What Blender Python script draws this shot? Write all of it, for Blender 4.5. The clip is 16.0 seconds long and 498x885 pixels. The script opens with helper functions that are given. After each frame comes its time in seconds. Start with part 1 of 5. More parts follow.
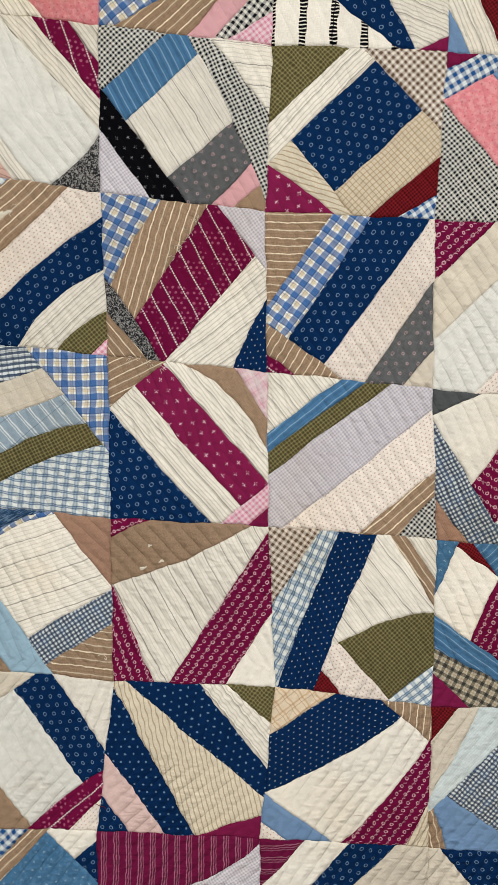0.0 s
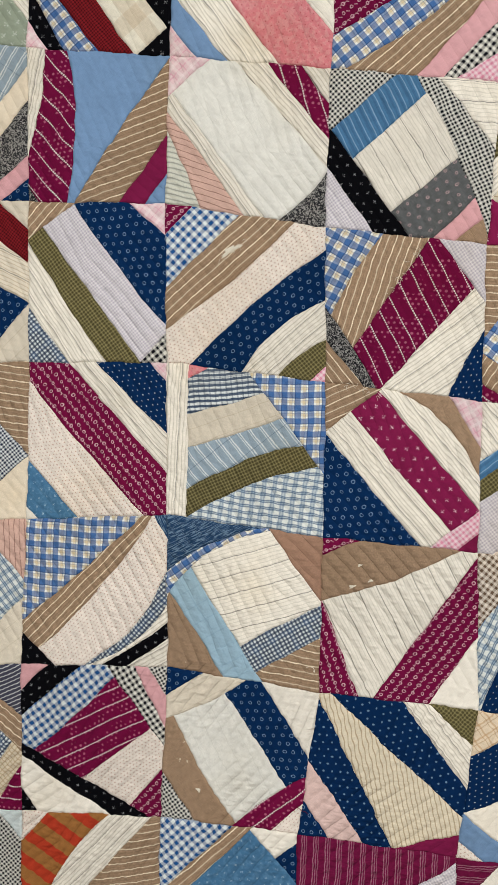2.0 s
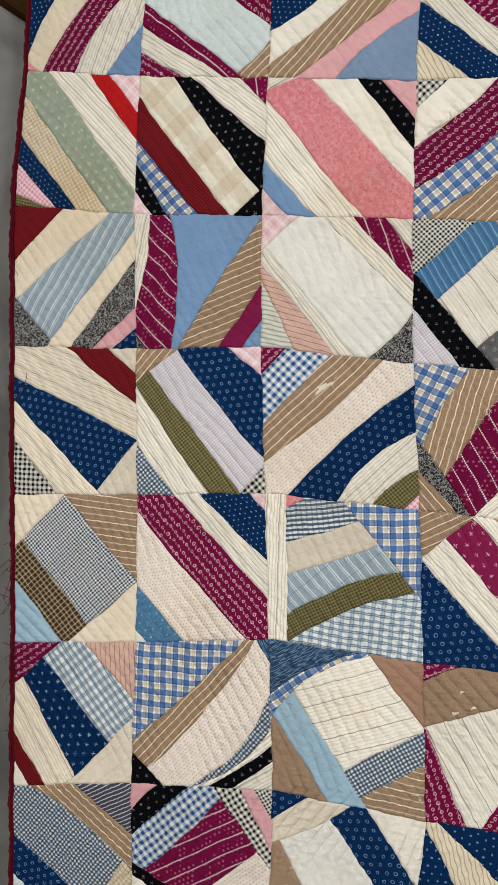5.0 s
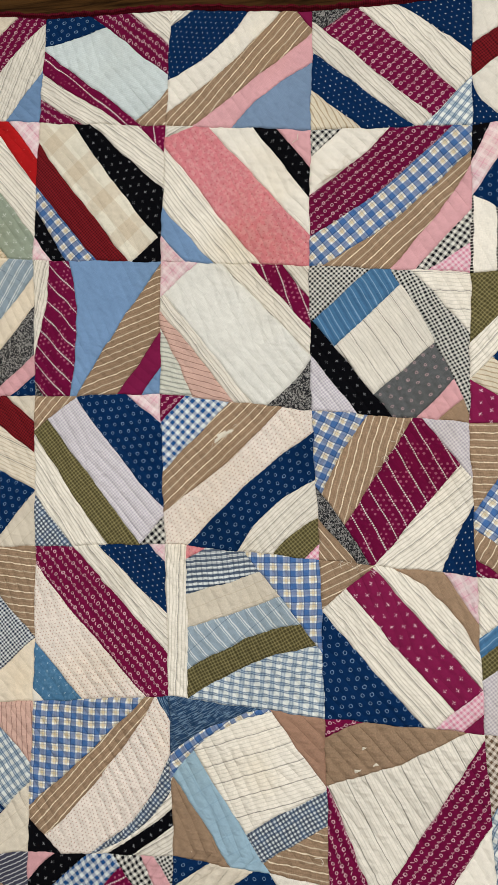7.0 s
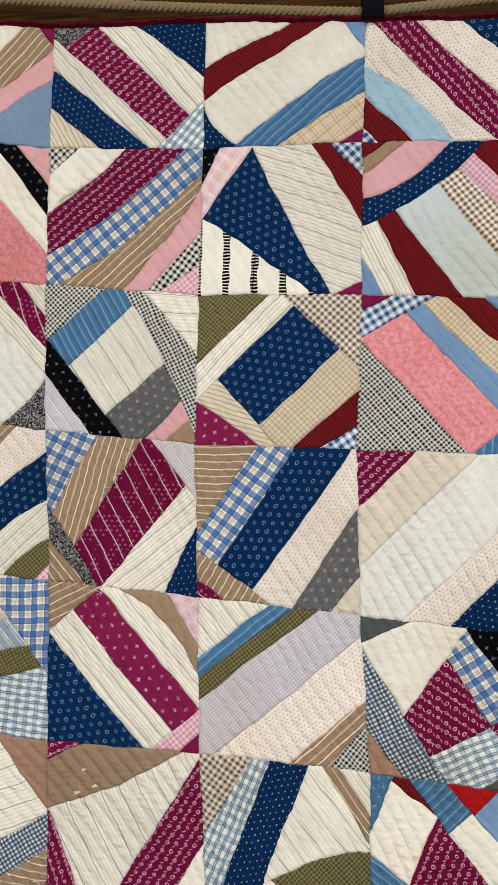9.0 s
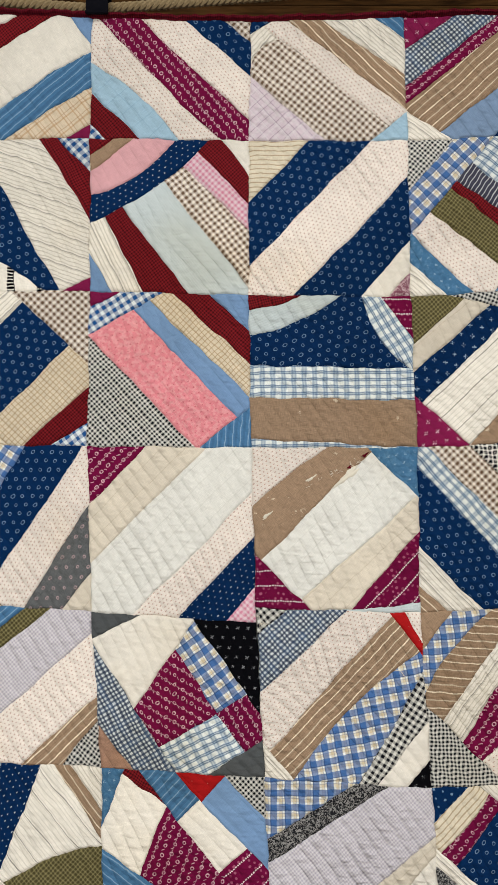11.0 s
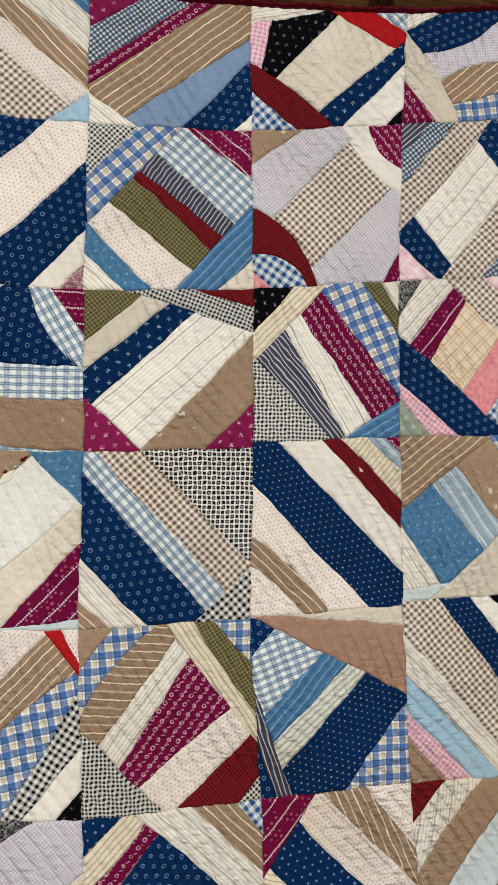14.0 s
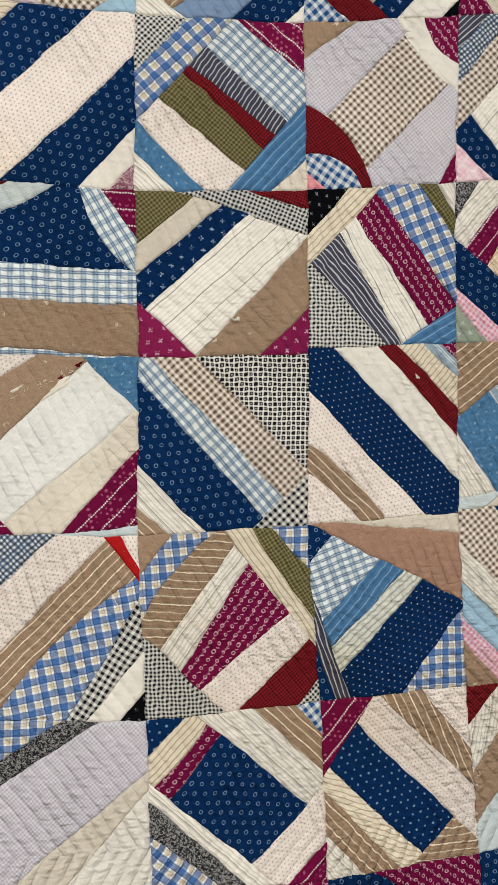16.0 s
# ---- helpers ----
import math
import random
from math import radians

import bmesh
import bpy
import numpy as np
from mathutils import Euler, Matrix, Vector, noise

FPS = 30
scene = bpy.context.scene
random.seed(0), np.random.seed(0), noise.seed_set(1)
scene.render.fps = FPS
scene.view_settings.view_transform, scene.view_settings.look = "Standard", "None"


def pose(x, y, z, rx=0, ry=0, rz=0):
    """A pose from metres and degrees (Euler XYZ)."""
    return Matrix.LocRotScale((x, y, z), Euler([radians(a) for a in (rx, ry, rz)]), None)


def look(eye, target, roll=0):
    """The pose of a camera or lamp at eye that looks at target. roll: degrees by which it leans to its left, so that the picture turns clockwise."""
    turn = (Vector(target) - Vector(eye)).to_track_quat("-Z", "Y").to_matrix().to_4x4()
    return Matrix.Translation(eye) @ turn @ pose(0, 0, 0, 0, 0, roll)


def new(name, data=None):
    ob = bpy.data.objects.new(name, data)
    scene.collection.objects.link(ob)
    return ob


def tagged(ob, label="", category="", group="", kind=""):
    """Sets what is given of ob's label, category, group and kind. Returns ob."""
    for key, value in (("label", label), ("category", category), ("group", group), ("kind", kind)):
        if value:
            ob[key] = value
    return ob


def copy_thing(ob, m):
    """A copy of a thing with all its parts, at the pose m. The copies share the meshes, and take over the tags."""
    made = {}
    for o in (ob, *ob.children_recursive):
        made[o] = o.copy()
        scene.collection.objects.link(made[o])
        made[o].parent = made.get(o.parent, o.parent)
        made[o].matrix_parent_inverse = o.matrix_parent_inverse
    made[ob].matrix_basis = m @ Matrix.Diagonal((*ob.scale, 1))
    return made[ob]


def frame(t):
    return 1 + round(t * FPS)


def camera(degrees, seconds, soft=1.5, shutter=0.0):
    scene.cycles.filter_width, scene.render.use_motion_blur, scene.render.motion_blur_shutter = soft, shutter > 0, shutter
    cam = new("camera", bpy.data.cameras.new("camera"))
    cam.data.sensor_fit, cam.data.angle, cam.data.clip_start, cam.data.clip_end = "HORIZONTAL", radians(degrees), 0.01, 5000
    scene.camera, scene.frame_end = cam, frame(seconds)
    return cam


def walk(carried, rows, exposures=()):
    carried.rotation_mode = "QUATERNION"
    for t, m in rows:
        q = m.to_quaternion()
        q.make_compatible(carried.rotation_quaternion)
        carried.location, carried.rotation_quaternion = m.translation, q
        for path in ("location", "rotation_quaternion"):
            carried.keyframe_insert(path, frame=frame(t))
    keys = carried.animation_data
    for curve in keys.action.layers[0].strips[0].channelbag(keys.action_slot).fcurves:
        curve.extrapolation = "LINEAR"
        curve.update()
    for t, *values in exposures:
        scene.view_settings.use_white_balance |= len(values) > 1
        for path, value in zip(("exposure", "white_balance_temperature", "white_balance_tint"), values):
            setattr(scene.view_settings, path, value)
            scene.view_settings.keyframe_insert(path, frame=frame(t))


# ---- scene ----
cam = camera(42.1, 16.0, soft=0.95)
PATH = [
    (0, (0.768, -0.795, 1.257), (0.79, 1.202, 1.144), 2.0),
    (0.5, (0.705, -0.791, 1.265), (0.686, 1.206, 1.15), 2.5),
    (1, (0.664, -0.8, 1.271), (0.589, 1.195, 1.155), 2.9),
    (1.5, (0.623, -0.821, 1.273), (0.481, 1.171, 1.156), 3.3),
    (2, (0.592, -0.836, 1.279), (0.385, 1.15, 1.16), 3.4),
    (2.5, (0.563, -0.846, 1.285), (0.279, 1.131, 1.17), 3.4),
    (3, (0.54, -0.853, 1.295), (0.199, 1.115, 1.186), 3.3),
    (3.2, (0.536, -0.856, 1.298), (0.173, 1.108, 1.193), 3.2),
    (5.3, (0.549, -0.888, 1.396), (0.142, 1.069, 1.444), 1.5),
    (5.5, (0.558, -0.888, 1.402), (0.137, 1.066, 1.46), 1.5),
    (6, (0.564, -0.889, 1.418), (0.151, 1.067, 1.496), 1.2),
    (6.5, (0.587, -0.873, 1.414), (0.204, 1.088, 1.504), 1.1),
    (7, (0.648, -0.851, 1.419), (0.313, 1.117, 1.527), 1.1),
    (7.5, (0.722, -0.84, 1.431), (0.432, 1.136, 1.543), 1.2),
    (8, (0.792, -0.831, 1.438), (0.554, 1.151, 1.56), 1.5),
    (8.2, (0.83, -0.825, 1.445), (0.585, 1.156, 1.562), 1.6),
    (10.3, (1.078, -0.809, 1.456), (1.041, 1.188, 1.56), 0.1),
    (10.5, (1.11, -0.807, 1.457), (1.093, 1.191, 1.553), -0.1),
    (11, (1.192, -0.808, 1.452), (1.205, 1.189, 1.557), -0.3),
    (11.5, (1.247, -0.804, 1.446), (1.314, 1.191, 1.561), -0.3),
    (12, (1.311, -0.788, 1.448), (1.409, 1.206, 1.558), -0.1),
    (12.5, (1.37, -0.773, 1.448), (1.52, 1.218, 1.565), 0.0),
    (12.9, (1.412, -0.769, 1.457), (1.604, 1.218, 1.571), 0.2),
    (13, (1.425, -0.771, 1.455), (1.619, 1.216, 1.575), 0.2),
    (13.5, (1.459, -0.772, 1.455), (1.711, 1.209, 1.577), 0.4),
    (14, (1.484, -0.773, 1.455), (1.787, 1.2, 1.576), 0.7),
    (14.5, (1.51, -0.78, 1.457), (1.849, 1.188, 1.567), 0.7),
    (15, (1.517, -0.778, 1.442), (1.871, 1.188, 1.533), 0.6),
    (15.5, (1.475, -0.764, 1.412), (1.813, 1.206, 1.468), 0.4),
    (16, (1.423, -0.751, 1.386), (1.721, 1.227, 1.398), 0.1),
]
walk(cam, [(t, look(eye, target, roll)) for t, eye, target, roll in PATH])

# ---- world and lights ----
world = bpy.data.worlds.new("room_air")
world.use_nodes = True
world.node_tree.nodes["Background"].inputs[0].default_value = (0.9, 0.95, 1.0, 1)
world.node_tree.nodes["Background"].inputs[1].default_value = 0.02
scene.world = world
EXPOSURE = 0.0
scene.view_settings.exposure = EXPOSURE


def overhead_fill(x, y, z, sx, sy, watts, colour):
    data = bpy.data.lights.new("added_overhead_light", "AREA")
    data.shape, data.size, data.size_y, data.energy, data.color = "RECTANGLE", sx, sy, watts, colour
    lamp = new("added_overhead_light", data)
    lamp.matrix_world = pose(x, y, z)
    return lamp


# added lights with no seen source: a broad front one, two overhead
FRONT_FILL = bpy.data.lights.new("added_front_light", "AREA")
FRONT_FILL.shape, FRONT_FILL.size, FRONT_FILL.size_y, FRONT_FILL.energy, FRONT_FILL.color = "RECTANGLE", 2.6, 1.5, 75, (0.93, 0.975, 1.0)
new("added_front_light", FRONT_FILL).matrix_world = look((0.9, -3.6, 1.5), (1.0, 0, 1.2))
overhead_fill(0.2, -2.1, 2.97, 0.7, 0.5, 33, (1.0, 0.985, 0.95))
overhead_fill(2.0, -2.1, 2.97, 0.7, 0.5, 43, (0.96, 0.965, 1.0))


# ---- materials ----
class Graph:
    """Short names for shader nodes."""

    def __init__(self, name, rough=0.92, sheen=0.0, tree=None):
        if tree:
            self.t = tree
            self.pos = self.node("ShaderNodeTexCoord").outputs["Object"]
            return
        self.mat = bpy.data.materials.new(name)
        self.mat.use_nodes = True
        self.t = self.mat.node_tree
        self.bsdf = self.t.nodes["Principled BSDF"]
        self.bsdf.inputs["Roughness"].default_value = rough
        self.bsdf.inputs["Specular IOR Level"].default_value = 0.03 if rough > 0.88 else 0.4
        if sheen:
            self.bsdf.inputs["Sheen Weight"].default_value = sheen
            self.bsdf.inputs["Sheen Roughness"].default_value = 0.6
        uv = self.node("ShaderNodeUVMap")
        uv.uv_map = "cloth"
        self.uv = uv.outputs[0]
        self.pos = self.node("ShaderNodeTexCoord").outputs["Object"]
        # the weave is pulled a little out of line by the quilting
        pull = self.pulled(self.pulled(self.uv, 60, 0.0016), 17, 0.0028)
        sep = self.node("ShaderNodeSeparateXYZ")
        self.link(pull, sep.inputs[0])
        self.u, self.v = sep.outputs[0], sep.outputs[1]
        self.rand = self.node("ShaderNodeObjectInfo").outputs["Random"]

    def node(self, kind):
        return self.t.nodes.new(kind)

    def link(self, a, b):
        self.t.links.new(a, b)

    def pulled(self, vec, scale, amount):
        n = self.node("ShaderNodeTexNoise")
        n.inputs["Scale"].default_value, n.inputs["Detail"].default_value = scale, 1.0
        self.link(self.pos, n.inputs["Vector"])
        off = self.node("ShaderNodeVectorMath")
        off.operation = "SUBTRACT"
        self.link(n.outputs["Color"], off.inputs[0])
        off.inputs[1].default_value = (0.5, 0.5, 0.5)
        add = self.node("ShaderNodeVectorMath")
        add.operation = "MULTIPLY_ADD"
        self.link(off.outputs[0], add.inputs[0])
        add.inputs[1].default_value = (amount, amount, 0.0)
        self.link(vec, add.inputs[2])
        return add.outputs[0]

    def put(self, value, socket):
        if isinstance(value, (int, float)):
            socket.default_value = value
        elif isinstance(value, tuple):
            socket.default_value = (*value, 1) if len(value) == 3 and len(socket.default_value) == 4 else value
        else:
            self.link(value, socket)

    def m(self, op, a, b=0.0, c=0.0, clamp=False):
        n = self.node("ShaderNodeMath")
        n.operation, n.use_clamp = op, clamp
        for value, socket in zip((a, b, c), n.inputs):
            self.put(value, socket)
        return n.outputs[0]

    def mix(self, f, a, b, blend="MIX"):
        n = self.node("ShaderNodeMix")
        n.data_type, n.blend_type = "RGBA", blend
        self.put(f, n.inputs[0])
        self.put(a, n.inputs[6])
        self.put(b, n.inputs[7])
        return n.outputs[2]

    def step(self, x, lo, hi, a=0.0, b=1.0):
        n = self.node("ShaderNodeMapRange")
        n.interpolation_type = "SMOOTHSTEP"
        for value, socket in zip((x, lo, hi, a, b), n.inputs):
            self.put(value, socket)
        return n.outputs[0]

    def wave(self, c, period, offset=0.0):
        """0..1..0 triangle of a coordinate, 0 in the middle of each period."""
        f = self.m("FRACT", self.m("MULTIPLY_ADD", c, 1 / period, offset))
        return self.m("ABSOLUTE", self.m("SUBTRACT", f, 0.5))

    def stripe(self, c, period, width, offset=0.0, soft=0.00045):
        w, s = 0.5 * width / period, soft / period
        return self.step(self.wave(c, period, offset), w - s, w + s, 1.0, 0.0)

    def noise(self, scale, detail=2.0, vec=None, rough=0.5, distort=0.0):
        n = self.node("ShaderNodeTexNoise")
        self.put(scale, n.inputs["Scale"])
        self.put(detail, n.inputs["Detail"])
        self.put(rough, n.inputs["Roughness"])
        self.put(distort, n.inputs["Distortion"])
        self.link(vec or self.pos, n.inputs["Vector"])
        return n.outputs["Fac"]

    def scaled(self, a, b):
        n = self.node("ShaderNodeMapping")
        n.inputs["Scale"].default_value = (a, b, 1)
        self.link(self.uv, n.inputs["Vector"])
        return n.outputs[0]

    def spot(self, pu, pv, stagger=True, du=0.0, dv=0.0):
        """Distance in metres from the nearest of a staggered grid of points."""
        row = self.m("MULTIPLY_ADD", self.v, 1 / pv, dv)
        shift = self.m("MULTIPLY", self.m("MODULO", self.m("FLOOR", row), 2.0), 0.5) if stagger else 0.0
        cu = self.m("ADD", self.m("MULTIPLY_ADD", self.u, 1 / pu, du), shift)
        a = self.m("MULTIPLY", self.m("SUBTRACT", self.m("FRACT", cu), 0.5), pu)
        b = self.m("MULTIPLY", self.m("SUBTRACT", self.m("FRACT", row), 0.5), pv)
        return self.m("SQRT", self.m("ADD", self.m("MULTIPLY", a, a), self.m("MULTIPLY", b, b))), a, b

    def finish(self, colour, fade=0.25, grain=0.22, pucker=0.5, stain=0.12):
        """Washed and worn cotton: thread slubs, uneven fading, yellowed patches and fine puckers."""
        slub = self.m("ADD", self.noise(1.0, 2, self.scaled(140, 1500)), self.noise(1.0, 2, self.scaled(1500, 140)))
        old = self.noise(14, 4, rough=0.65)
        blot = self.noise(5, 3)
        lum = self.m("MULTIPLY_ADD", self.m("SUBTRACT", slub, 1.0), grain * 1.6, 1.0)
        lum = self.m("MULTIPLY", lum, self.m("MULTIPLY_ADD", self.m("SUBTRACT", old, 0.5), fade * 1.3, 1.0))
        lum = self.m("MULTIPLY", lum, self.m("MULTIPLY_ADD", self.m("SUBTRACT", self.rand, 0.5), 0.16, 1.0))
        n = self.node("ShaderNodeVectorMath")
        n.operation = "SCALE"
        self.link(colour, n.inputs[0])
        self.link(lum, n.inputs["Scale"])
        c = self.mix(self.step(blot, 0.50, 0.75, 0.0, min(1.0, stain * 5)), n.outputs[0], (0.90, 0.83, 0.70), "MULTIPLY")
        self.link(c, self.bsdf.inputs["Base Color"])
        crease = self.noise(80, 2, rough=0.5, distort=0.2)
        q = self.node("ShaderNodeGroup")
        q.node_tree = QUILTING
        h = self.m("ADD", self.m("MULTIPLY", slub, 0.0004), self.m("MULTIPLY", crease, 0.0012 * pucker))
        h = self.m("ADD", h, self.m("MULTIPLY", q.outputs[0], 0.75 + 0.2 * pucker))
        seam = self.node("ShaderNodeAttribute")
        seam.attribute_name = "seam"
        edge = seam.outputs["Fac"]
        ridge = self.m("MULTIPLY", self.step(edge, 0.0008, 0.0075, 1.0, 0.0), self.noise(210, 2))
        h = self.m("ADD", h, self.m("MULTIPLY", ridge, 0.0016))
        h = self.m("ADD", h, self.step(edge, 0.0, 0.0014, -0.0005, 0.0))
        b = self.node("ShaderNodeBump")
        b.inputs["Strength"].default_value, b.inputs["Distance"].default_value = 0.95, 1.0
        self.link(h, b.inputs["Height"])
        self.link(b.outputs[0], self.bsdf.inputs["Normal"])
        return self.mat


def quilting_group():
    """Height of the hand quilting: fans of stitched arcs sunk into the cloth, with gathers running across them."""
    t = bpy.data.node_groups.new("hand_quilting", "ShaderNodeTree")
    t.interface.new_socket("Height", in_out="OUTPUT", socket_type="NodeSocketFloat")
    out = t.nodes.new("NodeGroupOutput")
    g = Graph("", tree=t)
    sep = g.node("ShaderNodeSeparateXYZ")
    g.link(g.pos, sep.inputs[0])
    x, z = sep.outputs[0], sep.outputs[2]
    j = g.m("FLOOR", g.m("DIVIDE", z, FAN_H))
    odd = g.m("MULTIPLY", g.m("MODULO", j, 2.0), 0.5)
    i = g.m("FLOOR", g.m("MULTIPLY_ADD", x, 1 / FAN_W, odd))
    dx = g.m("ADD", g.m("MULTIPLY_ADD", g.m("SUBTRACT", i, odd), -FAN_W, x), FAN_X)
    dz = g.m("ADD", g.m("MULTIPLY_ADD", j, -FAN_H, z), FAN_Z)
    low = g.m("LESS_THAN", z, FAN_TURN)
    dx = g.m("ADD", g.m("MULTIPLY", dx, g.m("MULTIPLY_ADD", low, -2.0, 1.0)), g.m("MULTIPLY", low, FAN_W + 2 * FAN_X))
    r = g.m("SQRT", g.m("ADD", g.m("MULTIPLY", dx, dx), g.m("MULTIPLY", dz, dz)))
    r = g.m("ADD", r, g.m("MULTIPLY", g.m("SUBTRACT", g.noise(22, 2), 0.5), 0.005))
    arc = g.m("MULTIPLY", r, g.m("ARCTAN2", dz, dx))
    f = g.m("ABSOLUTE", g.m("SUBTRACT", g.m("FRACT", g.m("DIVIDE", r, FAN_STEP)), 0.5))
    # a sharp furrow along the thread, deeper at each stitch, between soft swellings
    stitch = g.step(g.m("ABSOLUTE", g.m("SUBTRACT", g.m("FRACT", g.m("DIVIDE", arc, 0.0052)), 0.5)), 0.1, 0.3, 0.55, 1.0)
    furrow = g.m("MULTIPLY", g.m("MULTIPLY", g.step(f, 0.0, 0.075, -1.0, 0.0), stitch), g.step(g.noise(30, 1), 0.36, 0.56, 0.15, 1.0))
    sunk = g.m("MULTIPLY_ADD", furrow, 0.0011, g.m("MULTIPLY", g.step(f, 0.0, 0.42, -1.0, 0.0), 0.0014))
    vec = g.node("ShaderNodeCombineXYZ")
    g.link(g.m("MULTIPLY", r, 70.0), vec.inputs[0])
    g.link(g.m("MULTIPLY", arc, 130.0), vec.inputs[1])
    gather = g.noise(1.0, 1, vec.outputs[0], 0.5, 0.3)
    # the stitching is drawn tightest towards the lower edge and one side
    tight = g.m("ADD", g.step(x, 0.7, 1.9, 0.65, 1.25), g.step(z, 1.5, 0.85, 0.0, 0.4))
    uneven = g.m("MULTIPLY", g.step(g.noise(8, 2), 0.34, 0.64, 0.30, 1.2), tight)
    # towards one side the threads are drawn up into close gathers
    h = g.m("ADD", sunk, g.m("MULTIPLY", gather, g.step(x, 0.85, 1.2, 0.0026, 0.0037)))
    g.link(g.m("MULTIPLY", h, uneven), out.inputs[0])
    return t


FAN_W, FAN_H, FAN_STEP, FAN_X, FAN_Z, FAN_TURN = 0.55, 0.40, 0.0145, 0.46, 0.29, 0.93
QUILTING = quilting_group()
CREAM = (0.725, 0.672, 0.575)
NAVY, WINE, TAN = (0.0024, 0.018, 0.066), (0.132, 0.0045, 0.036), (0.285, 0.190, 0.120)
PINK, BLACK = (0.62, 0.20, 0.22), (0.0025, 0.0025, 0.0035)
CLOTH = {}


def cloth(code, label, make, **kw):
    g = Graph("cotton_" + code)
    CLOTH[code] = (g.finish(make(g), **kw), label)


def solid(colour):
    return lambda g: g.mix(g.noise(40, 3), tuple(c * 0.88 for c in colour), tuple(min(1, c * 1.08) for c in colour))


def lines(base, *sets):
    """Lines along u: (colour, period, width, offset, strength)."""
    def make(g):
        c = solid(base)(g)
        for colour, period, width, offset, strength in sets:
            c = g.mix(g.m("MULTIPLY", g.stripe(g.v, period, width, offset), strength), c, colour)
        return c
    return make


def gingham(light, dark, period, mid=0.5, ratio=0.5):
    def make(g):
        a, b = g.stripe(g.u, period, period * ratio), g.stripe(g.v, period, period * ratio)
        f = g.m("MULTIPLY", g.m("ADD", a, b), 0.5)
        return g.mix(g.m("POWER", f, 1.0 / (0.4 + mid)), light, dark)
    return make


def plaid(base, *bars):
    """Bars both ways: (colour, period, width, offset, strength)."""
    def make(g):
        c = solid(base)(g)
        for colour, period, width, offset, strength in bars:
            for axis in (g.u, g.v):
                c = g.mix(g.m("MULTIPLY", g.stripe(axis, period, width, offset), strength), c, colour)
        return c
    return make


def rings(base, ink, period, radius, thick, strength=0.75):
    def make(g):
        d, a, b = g.spot(period, period * 0.74)
        d = g.m("SQRT", g.m("ADD", g.m("MULTIPLY", a, a), g.m("MULTIPLY", g.m("MULTIPLY", b, b), 1.3)))
        f = g.step(g.m("ABSOLUTE", g.m("SUBTRACT", d, radius)), thick * 0.35, thick, 1.0, 0.0)
        worn = g.m("MULTIPLY", f, g.step(g.noise(330, 1), 0.3, 0.55, 0.35, strength))
        return g.mix(worn, solid(base)(g), ink)
    return make


def dots(base, ink, pu, pv, radius, strength=0.8, stagger=True, long=1.0):
    def make(g):
        d, a, b = g.spot(pu, pv, stagger)
        a = g.m("DIVIDE", a, long)
        d = g.m("SQRT", g.m("ADD", g.m("MULTIPLY", a, a), g.m("MULTIPLY", b, b)))
        f = g.m("MULTIPLY", g.step(d, radius * 0.6, radius * 1.25, 1.0, 0.0), strength)
        return g.mix(f, solid(base)(g), ink)
    return make


def crosses(base, ink, pu, pv, size, slant=False):
    def make(g):
        d, a, b = g.spot(pu, pv)
        if slant:
            a, b = g.m("MULTIPLY", g.m("ADD", a, b), 0.7071), g.m("MULTIPLY", g.m("SUBTRACT", a, b), 0.7071)
        arm = g.m("MINIMUM", g.m("ABSOLUTE", a), g.m("ABSOLUTE", b))
        f = g.m("MULTIPLY", g.step(arm, size * 0.12, size * 0.32, 1.0, 0.0), g.step(d, size * 0.8, size, 1.0, 0.0))
        f = g.m("MULTIPLY", f, g.step(g.noise(420, 1), 0.42, 0.58, 0.08, 0.8))
        return g.mix(f, solid(base)(g), ink)
    return make


def vine(base, ink, rows=0.0098):
    """Rows of ring flowers with small leaves between them and a thin line now and then."""
    def make(g):
        d, a, b = g.spot(0.0118, rows)
        f = g.step(g.m("ABSOLUTE", g.m("SUBTRACT", d, 0.0018)), 0.0003, 0.0009, 1.0, 0.0)
        e, p, q = g.spot(0.0118, rows, True, 0.5, 0.12)
        leaf = g.step(g.m("ABSOLUTE", g.m("ADD", p, q)), 0.0005, 0.001, 1.0, 0.0)
        leaf = g.m("MULTIPLY", leaf, g.step(e, 0.0018, 0.0025, 1.0, 0.0))
        line = g.m("MULTIPLY", g.stripe(g.v, rows * 2, 0.0008, 0.27), 0.65)
        f = g.m("MAXIMUM", g.m("MAXIMUM", f, leaf), line)
        f = g.m("MULTIPLY", f, g.step(g.noise(300, 1), 0.3, 0.6, 0.3, 0.75))
        return g.mix(f, solid(base)(g), ink)
    return make


def beaded(base, ink):
    """Dotted lines with pale posies scattered between."""
    def make(g):
        on = g.m("MULTIPLY", g.stripe(g.v, 0.0185, 0.0016, 0.1), g.stripe(g.u, 0.0031, 0.0019))
        d, a, b = g.spot(0.0072, 0.0062)
        posy = g.m("MULTIPLY", g.step(d, 0.0012, 0.0020, 1.0, 0.0), g.step(g.noise(75, 1), 0.48, 0.56, 0.0, 0.60))
        c = g.mix(posy, solid(base)(g), ink)
        return g.mix(g.m("MULTIPLY", on, 0.9), c, (0.75, 0.68, 0.66))
    return make


def mottled(base, ink, scale, lo=0.48, hi=0.56):
    def make(g):
        f = g.step(g.noise(scale, 3, distort=1.2), lo, hi)
        return g.mix(f, base, ink)
    return make


